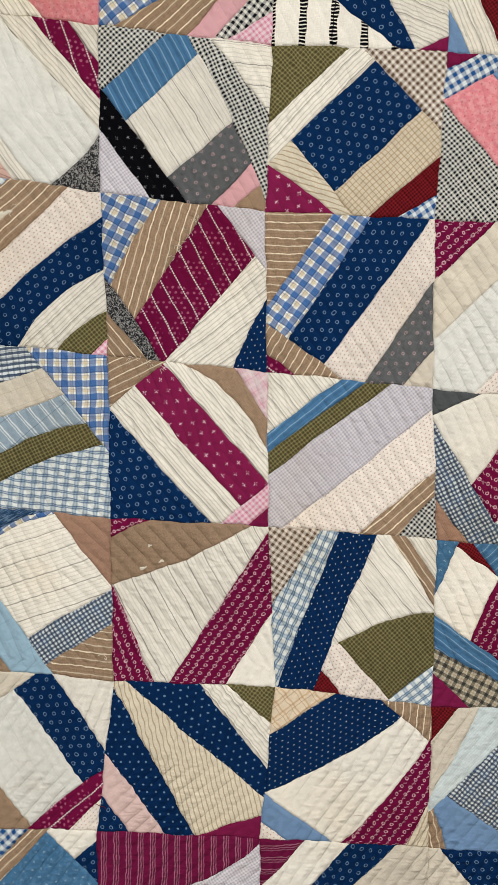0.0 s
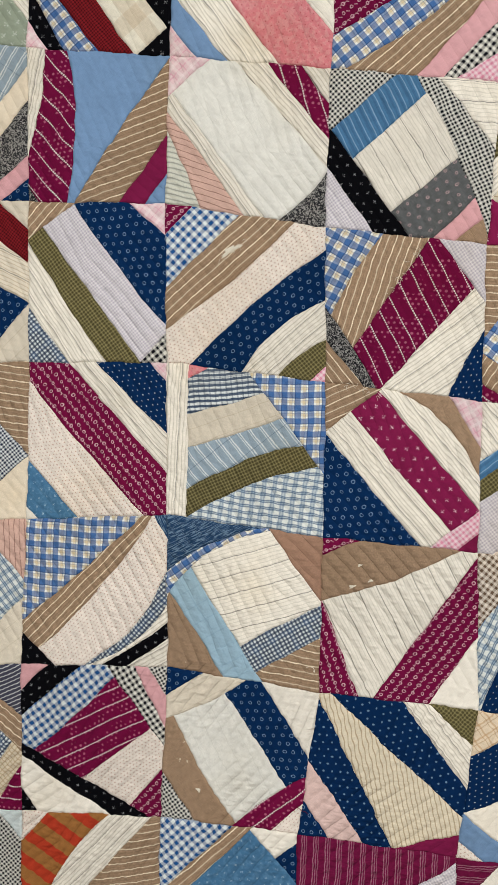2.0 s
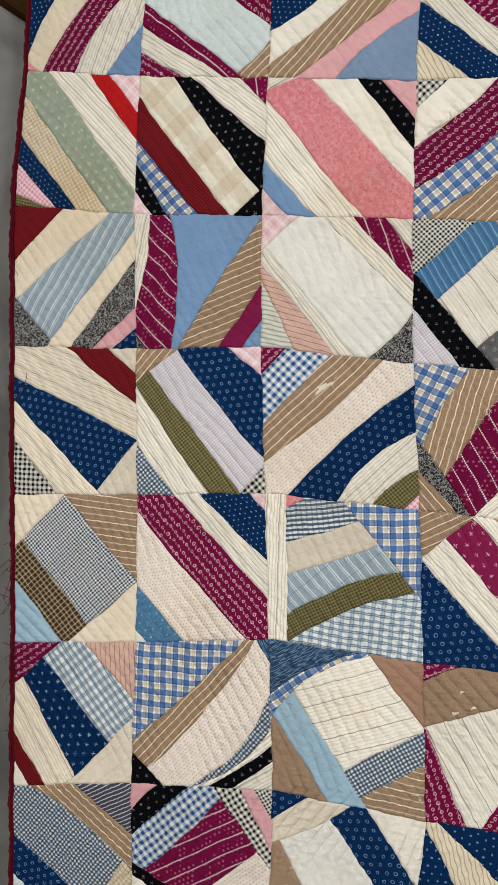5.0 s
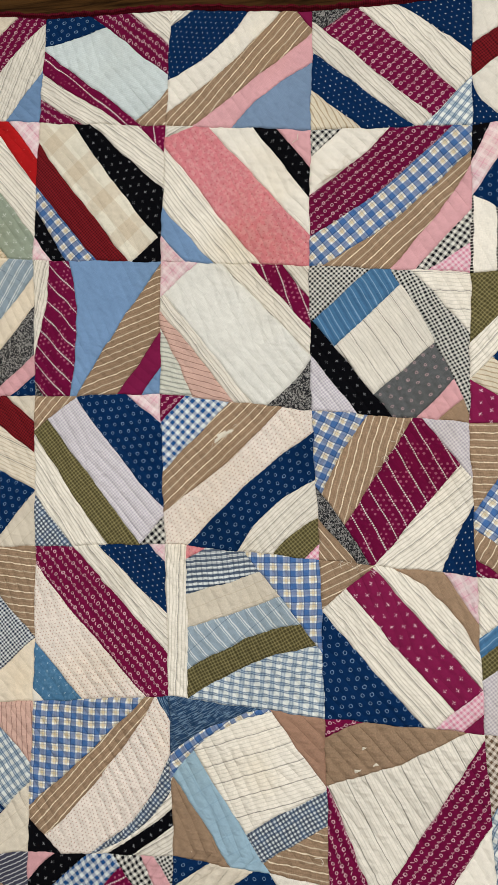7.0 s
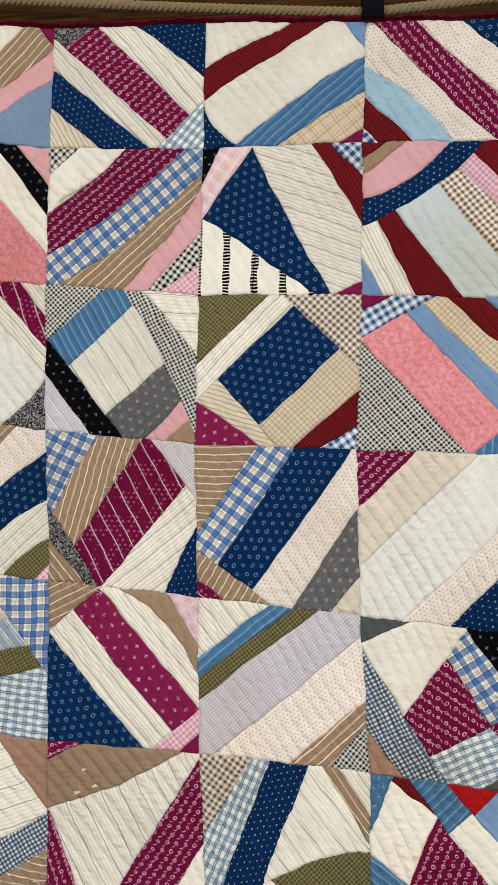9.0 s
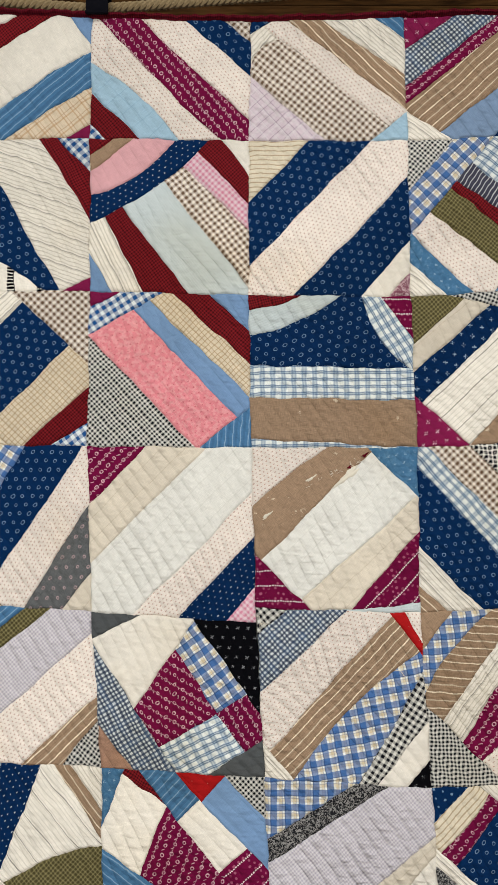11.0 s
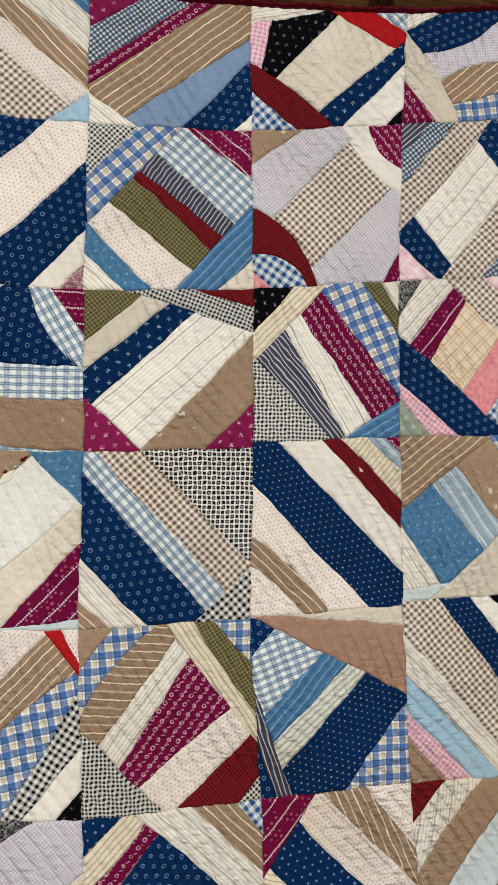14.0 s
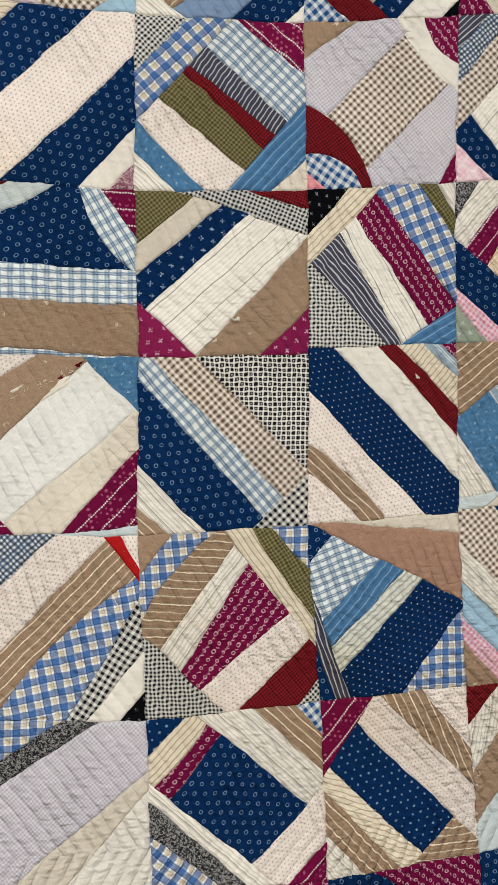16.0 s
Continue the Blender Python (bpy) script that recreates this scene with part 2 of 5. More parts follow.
def worn(base, lining, lo=0.70):
    """Plain brown that has rubbed through to the batting in specks."""
    def make(g):
        f = g.m("MULTIPLY", g.step(g.noise(70, 4, rough=0.6), lo, lo + 0.04), g.step(g.noise(9, 1), 0.47, 0.57))
        return g.mix(f, solid(base)(g), lining)
    return make


def ringed_check(light, dark, p):
    """Small dark squares, every other one hollow, on pale woven bands."""
    def make(g):
        d, a, b = g.spot(p, p, False)
        side = g.m("MAXIMUM", g.m("ABSOLUTE", a), g.m("ABSOLUTE", b))
        other = g.m("MODULO", g.m("ABSOLUTE", g.m("ADD", g.m("FLOOR", g.m("DIVIDE", g.u, p)), g.m("FLOOR", g.m("DIVIDE", g.v, p)))), 2.0)
        square = g.step(side, p * 0.31, p * 0.39, 1.0, 0.0)
        hole = g.m("MULTIPLY", g.step(side, p * 0.08, p * 0.16, 0.75, 0.0), other)
        band = g.m("MULTIPLY", g.m("ADD", g.stripe(g.u, p, p * 0.5), g.stripe(g.v, p, p * 0.5)), 0.20)
        return g.mix(g.m("MAXIMUM", band, g.m("SUBTRACT", square, hole)), light, dark)
    return make


def window_plaid(base, bar, thread, pu, pv):
    """Pale bars of unequal spacing with pairs of dark threads one way."""
    def make(g):
        c = g.mix(g.m("MULTIPLY", g.stripe(g.u, pu, pu * 0.5), 0.42), solid(base)(g), bar)
        c = g.mix(g.m("MULTIPLY", g.stripe(g.v, pv, pv * 0.5), 0.42), c, bar)
        for off in (0.13, -0.13):
            c = g.mix(g.m("MULTIPLY", g.stripe(g.v, pv, 0.0011, off), 0.62), c, thread)
            c = g.mix(g.m("MULTIPLY", g.stripe(g.u, pu, 0.0010, off), 0.30), c, thread)
        return c
    return make


INK = (0.05, 0.045, 0.04)
cloth("cw", "plain cream cotton, quilted and yellowed", solid(CREAM), pucker=0.9)
cloth("wh", "off-white cotton with faint stripes", lines((0.695, 0.675, 0.605), ((0.46, 0.44, 0.38), 0.02, 0.0011, 0.2, 0.25)), pucker=1.2)
cloth("cs", "cream shirting with thin dark stripes", lines(CREAM, ((0.40, 0.35, 0.26), 0.0046, 0.0012, 0, 0.6), (INK, 0.0184, 0.0010, 0.3, 0.65)))
cloth("cz", "yellowed cream shirting with thin brown stripes", lines((0.715, 0.635, 0.505), ((0.42, 0.32, 0.20), 0.0048, 0.0011, 0, 0.6), (INK, 0.0240, 0.0010, 0.3, 0.75)), stain=0.2)
cloth("wc", "cream shirting with wide-set dark stripes", lines(CREAM, ((0.42, 0.38, 0.30), 0.0048, 0.0010, 0, 0.45), (INK, 0.0236, 0.0009, 0.4, 0.75)))
cloth("dt", "cream cotton with tiny red-brown dots", dots((0.715, 0.635, 0.55), (0.30, 0.10, 0.06), 0.0054, 0.0044, 0.0007, 0.66, True, 1.7), pucker=0.8)
cloth("cy", "warm yellowed cream cotton", solid((0.68, 0.585, 0.45)), pucker=0.9)
cloth("ec", "plain ecru cotton", lines((0.60, 0.53, 0.42), ((0.40, 0.33, 0.23), 0.021, 0.0009, 0.2, 0.4)), pucker=0.8)
cloth("cb", "cream cotton with blurred tan checks", plaid((0.66, 0.61, 0.49), ((0.42, 0.30, 0.18), 0.058, 0.023, 0.1, 0.30)))
cloth("aq", "pale aqua-white cotton", lines((0.53, 0.58, 0.565), ((0.40, 0.46, 0.45), 0.003, 0.001, 0, 0.4)), pucker=0.8)
cloth("nr", "navy cotton printed with white rings", rings(NAVY, (0.22, 0.33, 0.46), 0.0132, 0.0021, 0.00065, 0.62))
cloth("nd", "navy cotton with white pin dots", dots(NAVY, (0.50, 0.55, 0.58), 0.0090, 0.0064, 0.0006, 0.75, True, 1.8))
cloth("nc", "navy cotton with pale sprigs", crosses(NAVY, (0.30, 0.40, 0.50), 0.0160, 0.0118, 0.0033, True))
cloth("nf", "navy cotton with pale blue flower heads", dots(NAVY, (0.20, 0.32, 0.45), 0.0112, 0.0092, 0.0014, 0.62))
cloth("mf", "wine cotton with ring flowers and vines", vine(WINE, (0.66, 0.42, 0.46)))
cloth("md", "wine cotton with beaded white lines", beaded(WINE, (0.44, 0.13, 0.21)))
cloth("mp", "plain wine cotton", solid((0.165, 0.010, 0.050)))
cloth("mq", "wine cotton with small white posies", crosses((0.185, 0.011, 0.056), (0.70, 0.46, 0.52), 0.0165, 0.0125, 0.0030))
cloth("ms", "wine cotton with paired pale stripes", lines((0.125, 0.007, 0.038), ((0.40, 0.20, 0.25), 0.0155, 0.0012, 0.1, 0.6), ((0.35, 0.17, 0.22), 0.0155, 0.0012, 0.3, 0.6), ((0.35, 0.17, 0.22), 0.0155, 0.001, 0.48, 0.5)))
cloth("tb", "tan cotton with fine white stripes", lines(TAN, ((0.74, 0.63, 0.46), 0.0094, 0.0013, 0.2, 0.96), ((0.19, 0.125, 0.072), 0.0038, 0.0014, 0, 0.4)), grain=0.55)
cloth("tp", "plain tan cotton rubbed through in places", worn(TAN, (0.60, 0.50, 0.36), 0.635), grain=0.55)
cloth("tr", "plain rosy brown cotton", worn((0.31, 0.180, 0.120), (0.50, 0.38, 0.27), 0.70), grain=0.5)
cloth("pl", "blue, white and yellow plaid", plaid((0.70, 0.72, 0.69), ((0.50, 0.36, 0.15), 0.0172, 0.0044, 0.5, 0.46), ((0.002, 0.078, 0.265), 0.0172, 0.0078, 0.0, 0.73), ((0.006, 0.03, 0.10), 0.0172, 0.0013, 0.21, 0.5), ((0.02, 0.09, 0.24), 0.0172, 0.0009, 0.40, 0.35)))
cloth("pb", "pale blue and white plaid", window_plaid((0.68, 0.70, 0.65), (0.07, 0.18, 0.30), (0.012, 0.045, 0.13), 0.0132, 0.0088))
cloth("gb", "blue and white gingham", gingham((0.60, 0.63, 0.61), (0.016, 0.068, 0.20), 0.0100, 0.7))
cloth("bg", "brown and white gingham", gingham((0.68, 0.61, 0.52), (0.13, 0.080, 0.050), 0.0070, 0.5))
cloth("kg", "black and white gingham", gingham((0.60, 0.58, 0.51), (0.006, 0.006, 0.009), 0.0074, 0.65))
cloth("kk", "black and white houndstooth check", ringed_check((0.62, 0.59, 0.52), (0.006, 0.006, 0.009), 0.0057))
cloth("kh", "small black and cream check", gingham((0.58, 0.56, 0.50), (0.006, 0.008, 0.011), 0.0048, 0.4, 0.54))
cloth("ks", "dark cotton with white pinstripes", lines((0.050, 0.050, 0.072), ((0.56, 0.55, 0.53), 0.0054, 0.0012, 0, 0.8)))
cloth("kp", "black and tan plaid", plaid((0.42, 0.38, 0.29), (BLACK, 0.0105, 0.0042, 0.0, 0.7), ((0.3, 0.2, 0.1), 0.0105, 0.0012, 0.5, 0.6)))
cloth("bt", "cream cotton with black ticking bands", lambda g: g.mix(g.m("MULTIPLY", g.stripe(g.v, 0.037, 0.0092, 0.25), g.m("MAXIMUM", g.stripe(g.u, 0.0042, 0.0030), g.stripe(g.v, 0.0105, 0.0012, 0.5))), solid(CREAM)(g), BLACK))
cloth("ol", "olive cotton with a fine yellow check", plaid((0.128, 0.108, 0.044), ((0.040, 0.034, 0.014), 0.0042, 0.0018, 0.5, 0.5), ((0.36, 0.31, 0.15), 0.0042, 0.0009, 0, 0.27)))
cloth("oc", "dark brown check with cream lines", plaid((0.100, 0.060, 0.027), ((0.030, 0.018, 0.010), 0.0070, 0.0026, 0.5, 0.6), ((0.50, 0.42, 0.29), 0.0070, 0.0012, 0, 0.6)))
cloth("rd", "dark red cotton with a fine black check", gingham((0.175, 0.010, 0.013), (0.022, 0.004, 0.006), 0.0034, 0.5, 0.42))
cloth("rr", "bright red cotton", dots((0.36, 0.010, 0.011), (0.5, 0.2, 0.17), 0.021, 0.016, 0.0006, 0.7))
def coral(g):
    c = g.mix(g.step(g.noise(190, 3), 0.42, 0.6, 0.0, 0.55), solid(PINK)(g), (0.66, 0.33, 0.32))
    d, a, b = g.spot(0.0098, 0.0078)
    return g.mix(g.step(d, 0.0005, 0.0012, 0.6, 0.0), c, (0.36, 0.05, 0.06))


cloth("pk", "coral pink cotton with tiny dark flecks", coral)
cloth("pe", "dusty pink cotton", solid((0.60, 0.32, 0.33)))
cloth("pf", "pale flesh-pink cotton", solid((0.66, 0.47, 0.42)), pucker=0.8)
cloth("lp", "lilac cotton with woven grey lines", plaid((0.58, 0.48, 0.51), ((0.22, 0.15, 0.20), 0.0118, 0.0009, 0.2, 0.65), ((0.62, 0.56, 0.56), 0.0105, 0.003, 0.7, 0.5)))
cloth("pp", "pale pink checked cotton", plaid((0.66, 0.47, 0.48), ((0.60, 0.24, 0.32), 0.017, 0.0012, 0.2, 0.55), ((0.72, 0.62, 0.6), 0.017, 0.004, 0.7, 0.5)))
cloth("pg", "pink gingham", gingham((0.68, 0.52, 0.54), (0.58, 0.22, 0.30), 0.0058))
cloth("ps", "dusty pink cotton with brown stripes", lines((0.57, 0.37, 0.30), ((0.14, 0.055, 0.04), 0.0074, 0.001, 0, 0.7)))
cloth("sp", "pale green cotton with grey stripes", lines((0.57, 0.555, 0.46), ((0.16, 0.17, 0.15), 0.0064, 0.0018, 0, 0.65), ((0.40, 0.44, 0.40), 0.0032, 0.0008, 0, 0.4)))
cloth("lb", "light blue chambray", solid((0.155, 0.255, 0.41)))
cloth("ch", "grey-blue chambray", solid((0.175, 0.25, 0.36)))
cloth("bs", "blue cotton with pale stripes", lines((0.06, 0.155, 0.28), ((0.25, 0.37, 0.49), 0.0095, 0.0012, 0, 0.65), ((0.04, 0.10, 0.19), 0.0095, 0.003, 0.4, 0.5)))
cloth("bf", "mid-blue cotton with faint sprigs", lambda g: g.mix(g.step(g.noise(230, 2), 0.45, 0.65, 0.0, 0.35), crosses((0.052, 0.14, 0.25), (0.30, 0.42, 0.50), 0.013, 0.0095, 0.0022)(g), (0.12, 0.24, 0.36)))
cloth("lt", "light aqua-blue cotton", plaid((0.30, 0.435, 0.52), ((0.18, 0.30, 0.39), 0.022, 0.0011, 0.1, 0.35)))
cloth("bk", "black cotton with scattered pale sprigs", crosses(BLACK, (0.24, 0.24, 0.25), 0.0145, 0.0105, 0.0026))
cloth("gk", "mottled black and grey print", mottled((0.014, 0.014, 0.016), (0.25, 0.24, 0.225), 420))
cloth("gy", "grey cotton with pale ring flowers", rings((0.10, 0.103, 0.102), (0.38, 0.26, 0.26), 0.0150, 0.0017, 0.0011, 0.75), grain=0.8)
cloth("gs", "plain dark grey cotton", solid((0.075, 0.08, 0.08)))
cloth("mv", "mauve printed cotton", mottled((0.17, 0.06, 0.085), (0.45, 0.32, 0.33), 330))
cloth("lv", "lavender-grey fine check", gingham((0.62, 0.58, 0.58), (0.40, 0.37, 0.41), 0.0036))
cloth("ys", "cream cotton with tan ticking stripes", lines((0.66, 0.58, 0.435), ((0.30, 0.20, 0.10), 0.0060, 0.0014, 0, 0.7)))
cloth("yc", "cream and tan fine check", plaid((0.60, 0.51, 0.37), ((0.30, 0.19, 0.09), 0.0056, 0.0012, 0, 0.6)))
cloth("yp", "cream cotton with tan plaid lines", plaid((0.64, 0.52, 0.37), ((0.40, 0.22, 0.09), 0.0155, 0.0022, 0.2, 0.5), ((0.30, 0.16, 0.07), 0.0155, 0.001, 0.5, 0.5)))
cloth("bp", "navy and white fine plaid", plaid((0.54, 0.57, 0.56), ((0.008, 0.022, 0.058), 0.0052, 0.0025, 0, 0.78), ((0.07, 0.16, 0.32), 0.026, 0.006, 0.3, 0.12)))
cloth("bc", "tiny blue and white check", gingham((0.58, 0.60, 0.59), (0.004, 0.013, 0.038), 0.0043, 0.72))
cloth("bw", "grey-blue cotton with white woven lines", lambda g: g.mix(g.m("MULTIPLY", g.stripe(g.u, 0.030, 0.0009, 0.3), 0.55), lines((0.25, 0.315, 0.36), ((0.62, 0.64, 0.62), 0.0135, 0.0016, 0.2, 0.8), ((0.62, 0.64, 0.62), 0.0135, 0.0012, 0.42, 0.65))(g), (0.08, 0.12, 0.18)))
cloth("bd", "white cotton with dark blue stripes", lambda g: g.mix(g.m("MULTIPLY", g.stripe(g.v, 0.0066, 0.0034), 0.88), plaid((0.60, 0.63, 0.62), ((0.012, 0.035, 0.08), 0.0072, 0.0020, 0.5, 0.4))(g), (0.010, 0.032, 0.075)))
cloth("dk", "dark blue crackled cotton", lambda g: g.mix(g.step(g.noise(1, 3, g.scaled(90, 620)), 0.45, 0.64), (0.016, 0.042, 0.095), (0.13, 0.20, 0.28)))
cloth("sg", "sage green cotton with white sprigs", crosses((0.27, 0.31, 0.235), (0.5, 0.53, 0.46), 0.016, 0.0125, 0.0042))
cloth("or", "rust and red striped cotton", lines((0.28, 0.12, 0.035), ((0.38, 0.03, 0.015), 0.034, 0.016, 0, 0.9)))


def plain(name, colour, rough=0.7, scale=30, amount=0.25, bump=0.0, metal=0.0):
    g = Graph(name, rough, 0)
    a, b = tuple(c * (1 - amount) for c in colour), tuple(min(1, c * (1 + amount)) for c in colour)
    n = g.noise(scale, 5, rough=0.6)
    g.link(g.mix(n, a, b), g.bsdf.inputs["Base Color"])
    g.bsdf.inputs["Metallic"].default_value = metal
    g.link(g.step(g.noise(scale * 3, 3), 0.3, 0.7, rough * 0.85, min(1, rough * 1.1)), g.bsdf.inputs["Roughness"])
    if bump:
        k = g.node("ShaderNodeBump")
        k.inputs["Strength"].default_value, k.inputs["Distance"].default_value = 0.6, bump
        g.link(n, k.inputs["Height"])
        g.link(k.outputs[0], g.bsdf.inputs["Normal"])
    return g.mat


def stretched(name, dark, light, scale, rough, stretch):
    """Wood grain or stone veins drawn out along one axis."""
    g = Graph(name, rough, 0)
    mp = g.node("ShaderNodeMapping")
    mp.inputs["Scale"].default_value = stretch
    g.link(g.pos, mp.inputs["Vector"])
    n = g.noise(scale, 6, mp.outputs[0], 0.65, 0.8)
    c = g.mix(g.step(n, 0.3, 0.72), dark, light)
    c = g.mix(g.step(g.noise(3, 3), 0.35, 0.7, 0.0, 0.45), c, dark)
    c = g.mix(g.m("MULTIPLY", g.rand, 0.35), c, dark)
    g.link(c, g.bsdf.inputs["Base Color"])
    k = g.node("ShaderNodeBump")
    k.inputs["Strength"].default_value, k.inputs["Distance"].default_value = 0.4, 0.002
    g.link(n, k.inputs["Height"])
    g.link(k.outputs[0], g.bsdf.inputs["Normal"])
    return g.mat


WOOD = stretched("dark_varnished_wood", (0.020, 0.009, 0.0035), (0.135, 0.062, 0.019), 9, 0.89, (0.6, 6, 9))
FLOORWOOD = stretched("worn_floor_boards", (0.10, 0.06, 0.035), (0.30, 0.20, 0.12), 8, 0.5, (6, 0.6, 6))
MARBLE = stretched("grey_veined_stone", (0.15, 0.147, 0.138), (0.36, 0.352, 0.33), 3.0, 0.6, (1.5, 1.5, 1.0))
PLASTER = plain("tan_plaster", (0.38, 0.28, 0.155), 0.85, 7, 0.18, 0.003)
PAINT = plain("off_white_paint", (0.66, 0.64, 0.60), 0.8, 6, 0.06, 0.001)
BATTING = plain("cotton_batting", (0.62, 0.57, 0.46), 0.95, 60, 0.15)
LINING = plain("muslin_lining", (0.60, 0.54, 0.42), 0.95, 40, 0.12)
BLACKMETAL = plain("black_enamelled_steel", (0.004, 0.004, 0.006), 0.885, 60, 0.3, 0.0004)
BINDING = Graph("binding_cotton")
BINDING = BINDING.finish(gingham((0.105, 0.006, 0.013), (0.03, 0.003, 0.006), 0.0030, 0.5, 0.4)(BINDING))
THREAD = plain("wine_thread", (0.10, 0.012, 0.022), 0.9, 200, 0.2)
PALETHREAD = plain("cream_thread", (0.62, 0.55, 0.44), 0.9, 200, 0.2)


def rope_material():
    g = Graph("jute_fibre", 0.92, 0.1)
    f = g.noise(1.0, 4, g.scaled(60, 900), 0.7)
    g.link(g.mix(f, (0.10, 0.064, 0.027), (0.36, 0.265, 0.14)), g.bsdf.inputs["Base Color"])
    k = g.node("ShaderNodeBump")
    k.inputs["Strength"].default_value, k.inputs["Distance"].default_value = 0.8, 0.0008
    g.link(f, k.inputs["Height"])
    g.link(k.outputs[0], g.bsdf.inputs["Normal"])
    return g.mat


JUTE = rope_material()


# ---- mesh helpers ----
def box(bm, x0, x1, y0, y1, z0, z1, bevel=0.0):
    vs = [bm.verts.new(p) for p in ((x0, y0, z0), (x1, y0, z0), (x1, y1, z0), (x0, y1, z0), (x0, y0, z1), (x1, y0, z1), (x1, y1, z1), (x0, y1, z1))]
    fs = [bm.faces.new([vs[i] for i in q]) for q in ((3, 2, 1, 0), (4, 5, 6, 7), (0, 1, 5, 4), (1, 2, 6, 5), (2, 3, 7, 6), (3, 0, 4, 7))]
    if bevel:
        bmesh.ops.bevel(bm, geom=list({e for f in fs for e in f.edges}), offset=bevel, segments=2, affect="EDGES", profile=0.5)


def tube(bm, path, radius, sides=8, squash=1.0):
    """A round bar along a list of points, with closed ends."""
    loops, up = [], Vector((0, 1, 0.001))
    for i, p in enumerate(path):
        a, b = Vector(path[max(i - 1, 0)]), Vector(path[min(i + 1, len(path) - 1)])
        d = (b - a).normalized()
        s = d.cross(up).normalized()
        n = s.cross(d)
        r = radius[i] if isinstance(radius, list) else radius
        loops.append([bm.verts.new(Vector(p) + r * (math.cos(k * math.tau / sides) * s + squash * math.sin(k * math.tau / sides) * n)) for k in range(sides)])
    for l0, l1 in zip(loops, loops[1:]):
        for k in range(sides):
            bm.faces.new((l0[k], l0[(k + 1) % sides], l1[(k + 1) % sides], l1[k]))
    bm.faces.new(loops[0][::-1])
    bm.faces.new(loops[-1])


def mesh_object(name, bm, material, smooth=True):
    me = bpy.data.meshes.new(name)
    bmesh.ops.recalc_face_normals(bm, faces=bm.faces)
    bm.to_mesh(me)
    bm.free()
    me.materials.append(material)
    if smooth:
        me.polygons.foreach_set("use_smooth", [True] * len(me.polygons))
        me.set_sharp_from_angle(angle=radians(38))
    return new(name, me)


def part(name, bm, material, parent, label=""):
    ob = mesh_object(name, bm, material)
    ob.parent = parent
    return tagged(ob, label)


def setting(name, box_args, material, label, category):
    bm = bmesh.new()
    box(bm, *box_args)
    return tagged(mesh_object(name, bm, material, False), label, category, kind="structure")


# ---- the room ----
setting("floor", (-2.2, 4.4, -3.75, 0.62, -0.1, 0.0), FLOORWOOD, "worn brown wooden floor under the quilt", "floor")
setting("ceiling", (-2.2, 4.4, -3.75, 0.62, 3.0, 3.1), PAINT, "off-white painted ceiling", "ceiling")
setting("wall_west", (-2.3, -2.2, -3.75, 0.62, -0.1, 3.1), PAINT, "off-white painted side wall", "wall")
setting("wall_east", (4.4, 4.5, -3.75, 0.62, -0.1, 3.1), PAINT, "off-white painted side wall", "wall")
back = setting("wall_north", (-2.3, 4.5, 0.62, 0.74, -0.1, 3.1), WOOD, "dark wall behind the varnished boards", "wall")
# unseen south side, added with an opening behind the front light
for args in ((-2.3, -1.2, -3.87, -3.75, -0.1, 3.1), (1.8, 4.5, -3.87, -3.75, -0.1, 3.1), (-1.2, 1.8, -3.87, -3.75, -0.1, 0.9), (-1.2, 1.8, -3.87, -3.75, 2.6, 3.1)):
    setting("wall_south", args, PAINT, "unseen off-white painted wall, added round an opening", "wall")

# varnished boards on the north wall, laid level
zb, k = 0.0, 0
while zb < 2.95:
    hb = 0.135 + 0.02 * random.random()
    bm = bmesh.new()
    box(bm, -2.19, 4.39, 0.585 - 0.006 * random.random(), 0.618, zb + 0.003, min(zb + hb, 2.99), 0.006)
    ob = mesh_object("board", bm, WOOD)
    ob.parent = back
    zb += hb

# stone-faced wall that meets the boards at an angle, under a timber rail
ANG = pose(-0.043, 0.10, 0, 0, 0, 67)
bm = bmesh.new()
box(bm, -1.6, 0.5, 0.0, 0.06, 0.0, 2.087, 0.004)
slab = tagged(mesh_object("wall_northwest", bm, MARBLE, False), "grey veined stone wall panel beside the quilt", "wall", kind="structure")
slab.matrix_world = ANG
bm = bmesh.new()
box(bm, -1.6, 0.5, -0.012, 0.10, 2.087, 2.25, 0.008)
rail = tagged(mesh_object("trim", bm, WOOD), "dark timber rail along the top of the stone", "beam", kind="structure")
rail.matrix_world = ANG
# tan plaster wall beyond the other edge, with a timber post against the boards
setting("wall_northeast", (1.9, 4.39, 0.30, 0.58, 0.0, 2.20), PLASTER, "tan plastered wall beside the quilt", "wall")

setting("trim", (1.9, 4.39, 0.285, 0.58, 2.203, 2.42), WOOD, "dark timber rail along the top of the plaster", "beam")


# ---- the quilt ----
SEAM = {}


def seam_row(r, xs, zs):
    for c, (x, z) in enumerate(zip(xs, zs)):
        SEAM[r, c] = (x, z)


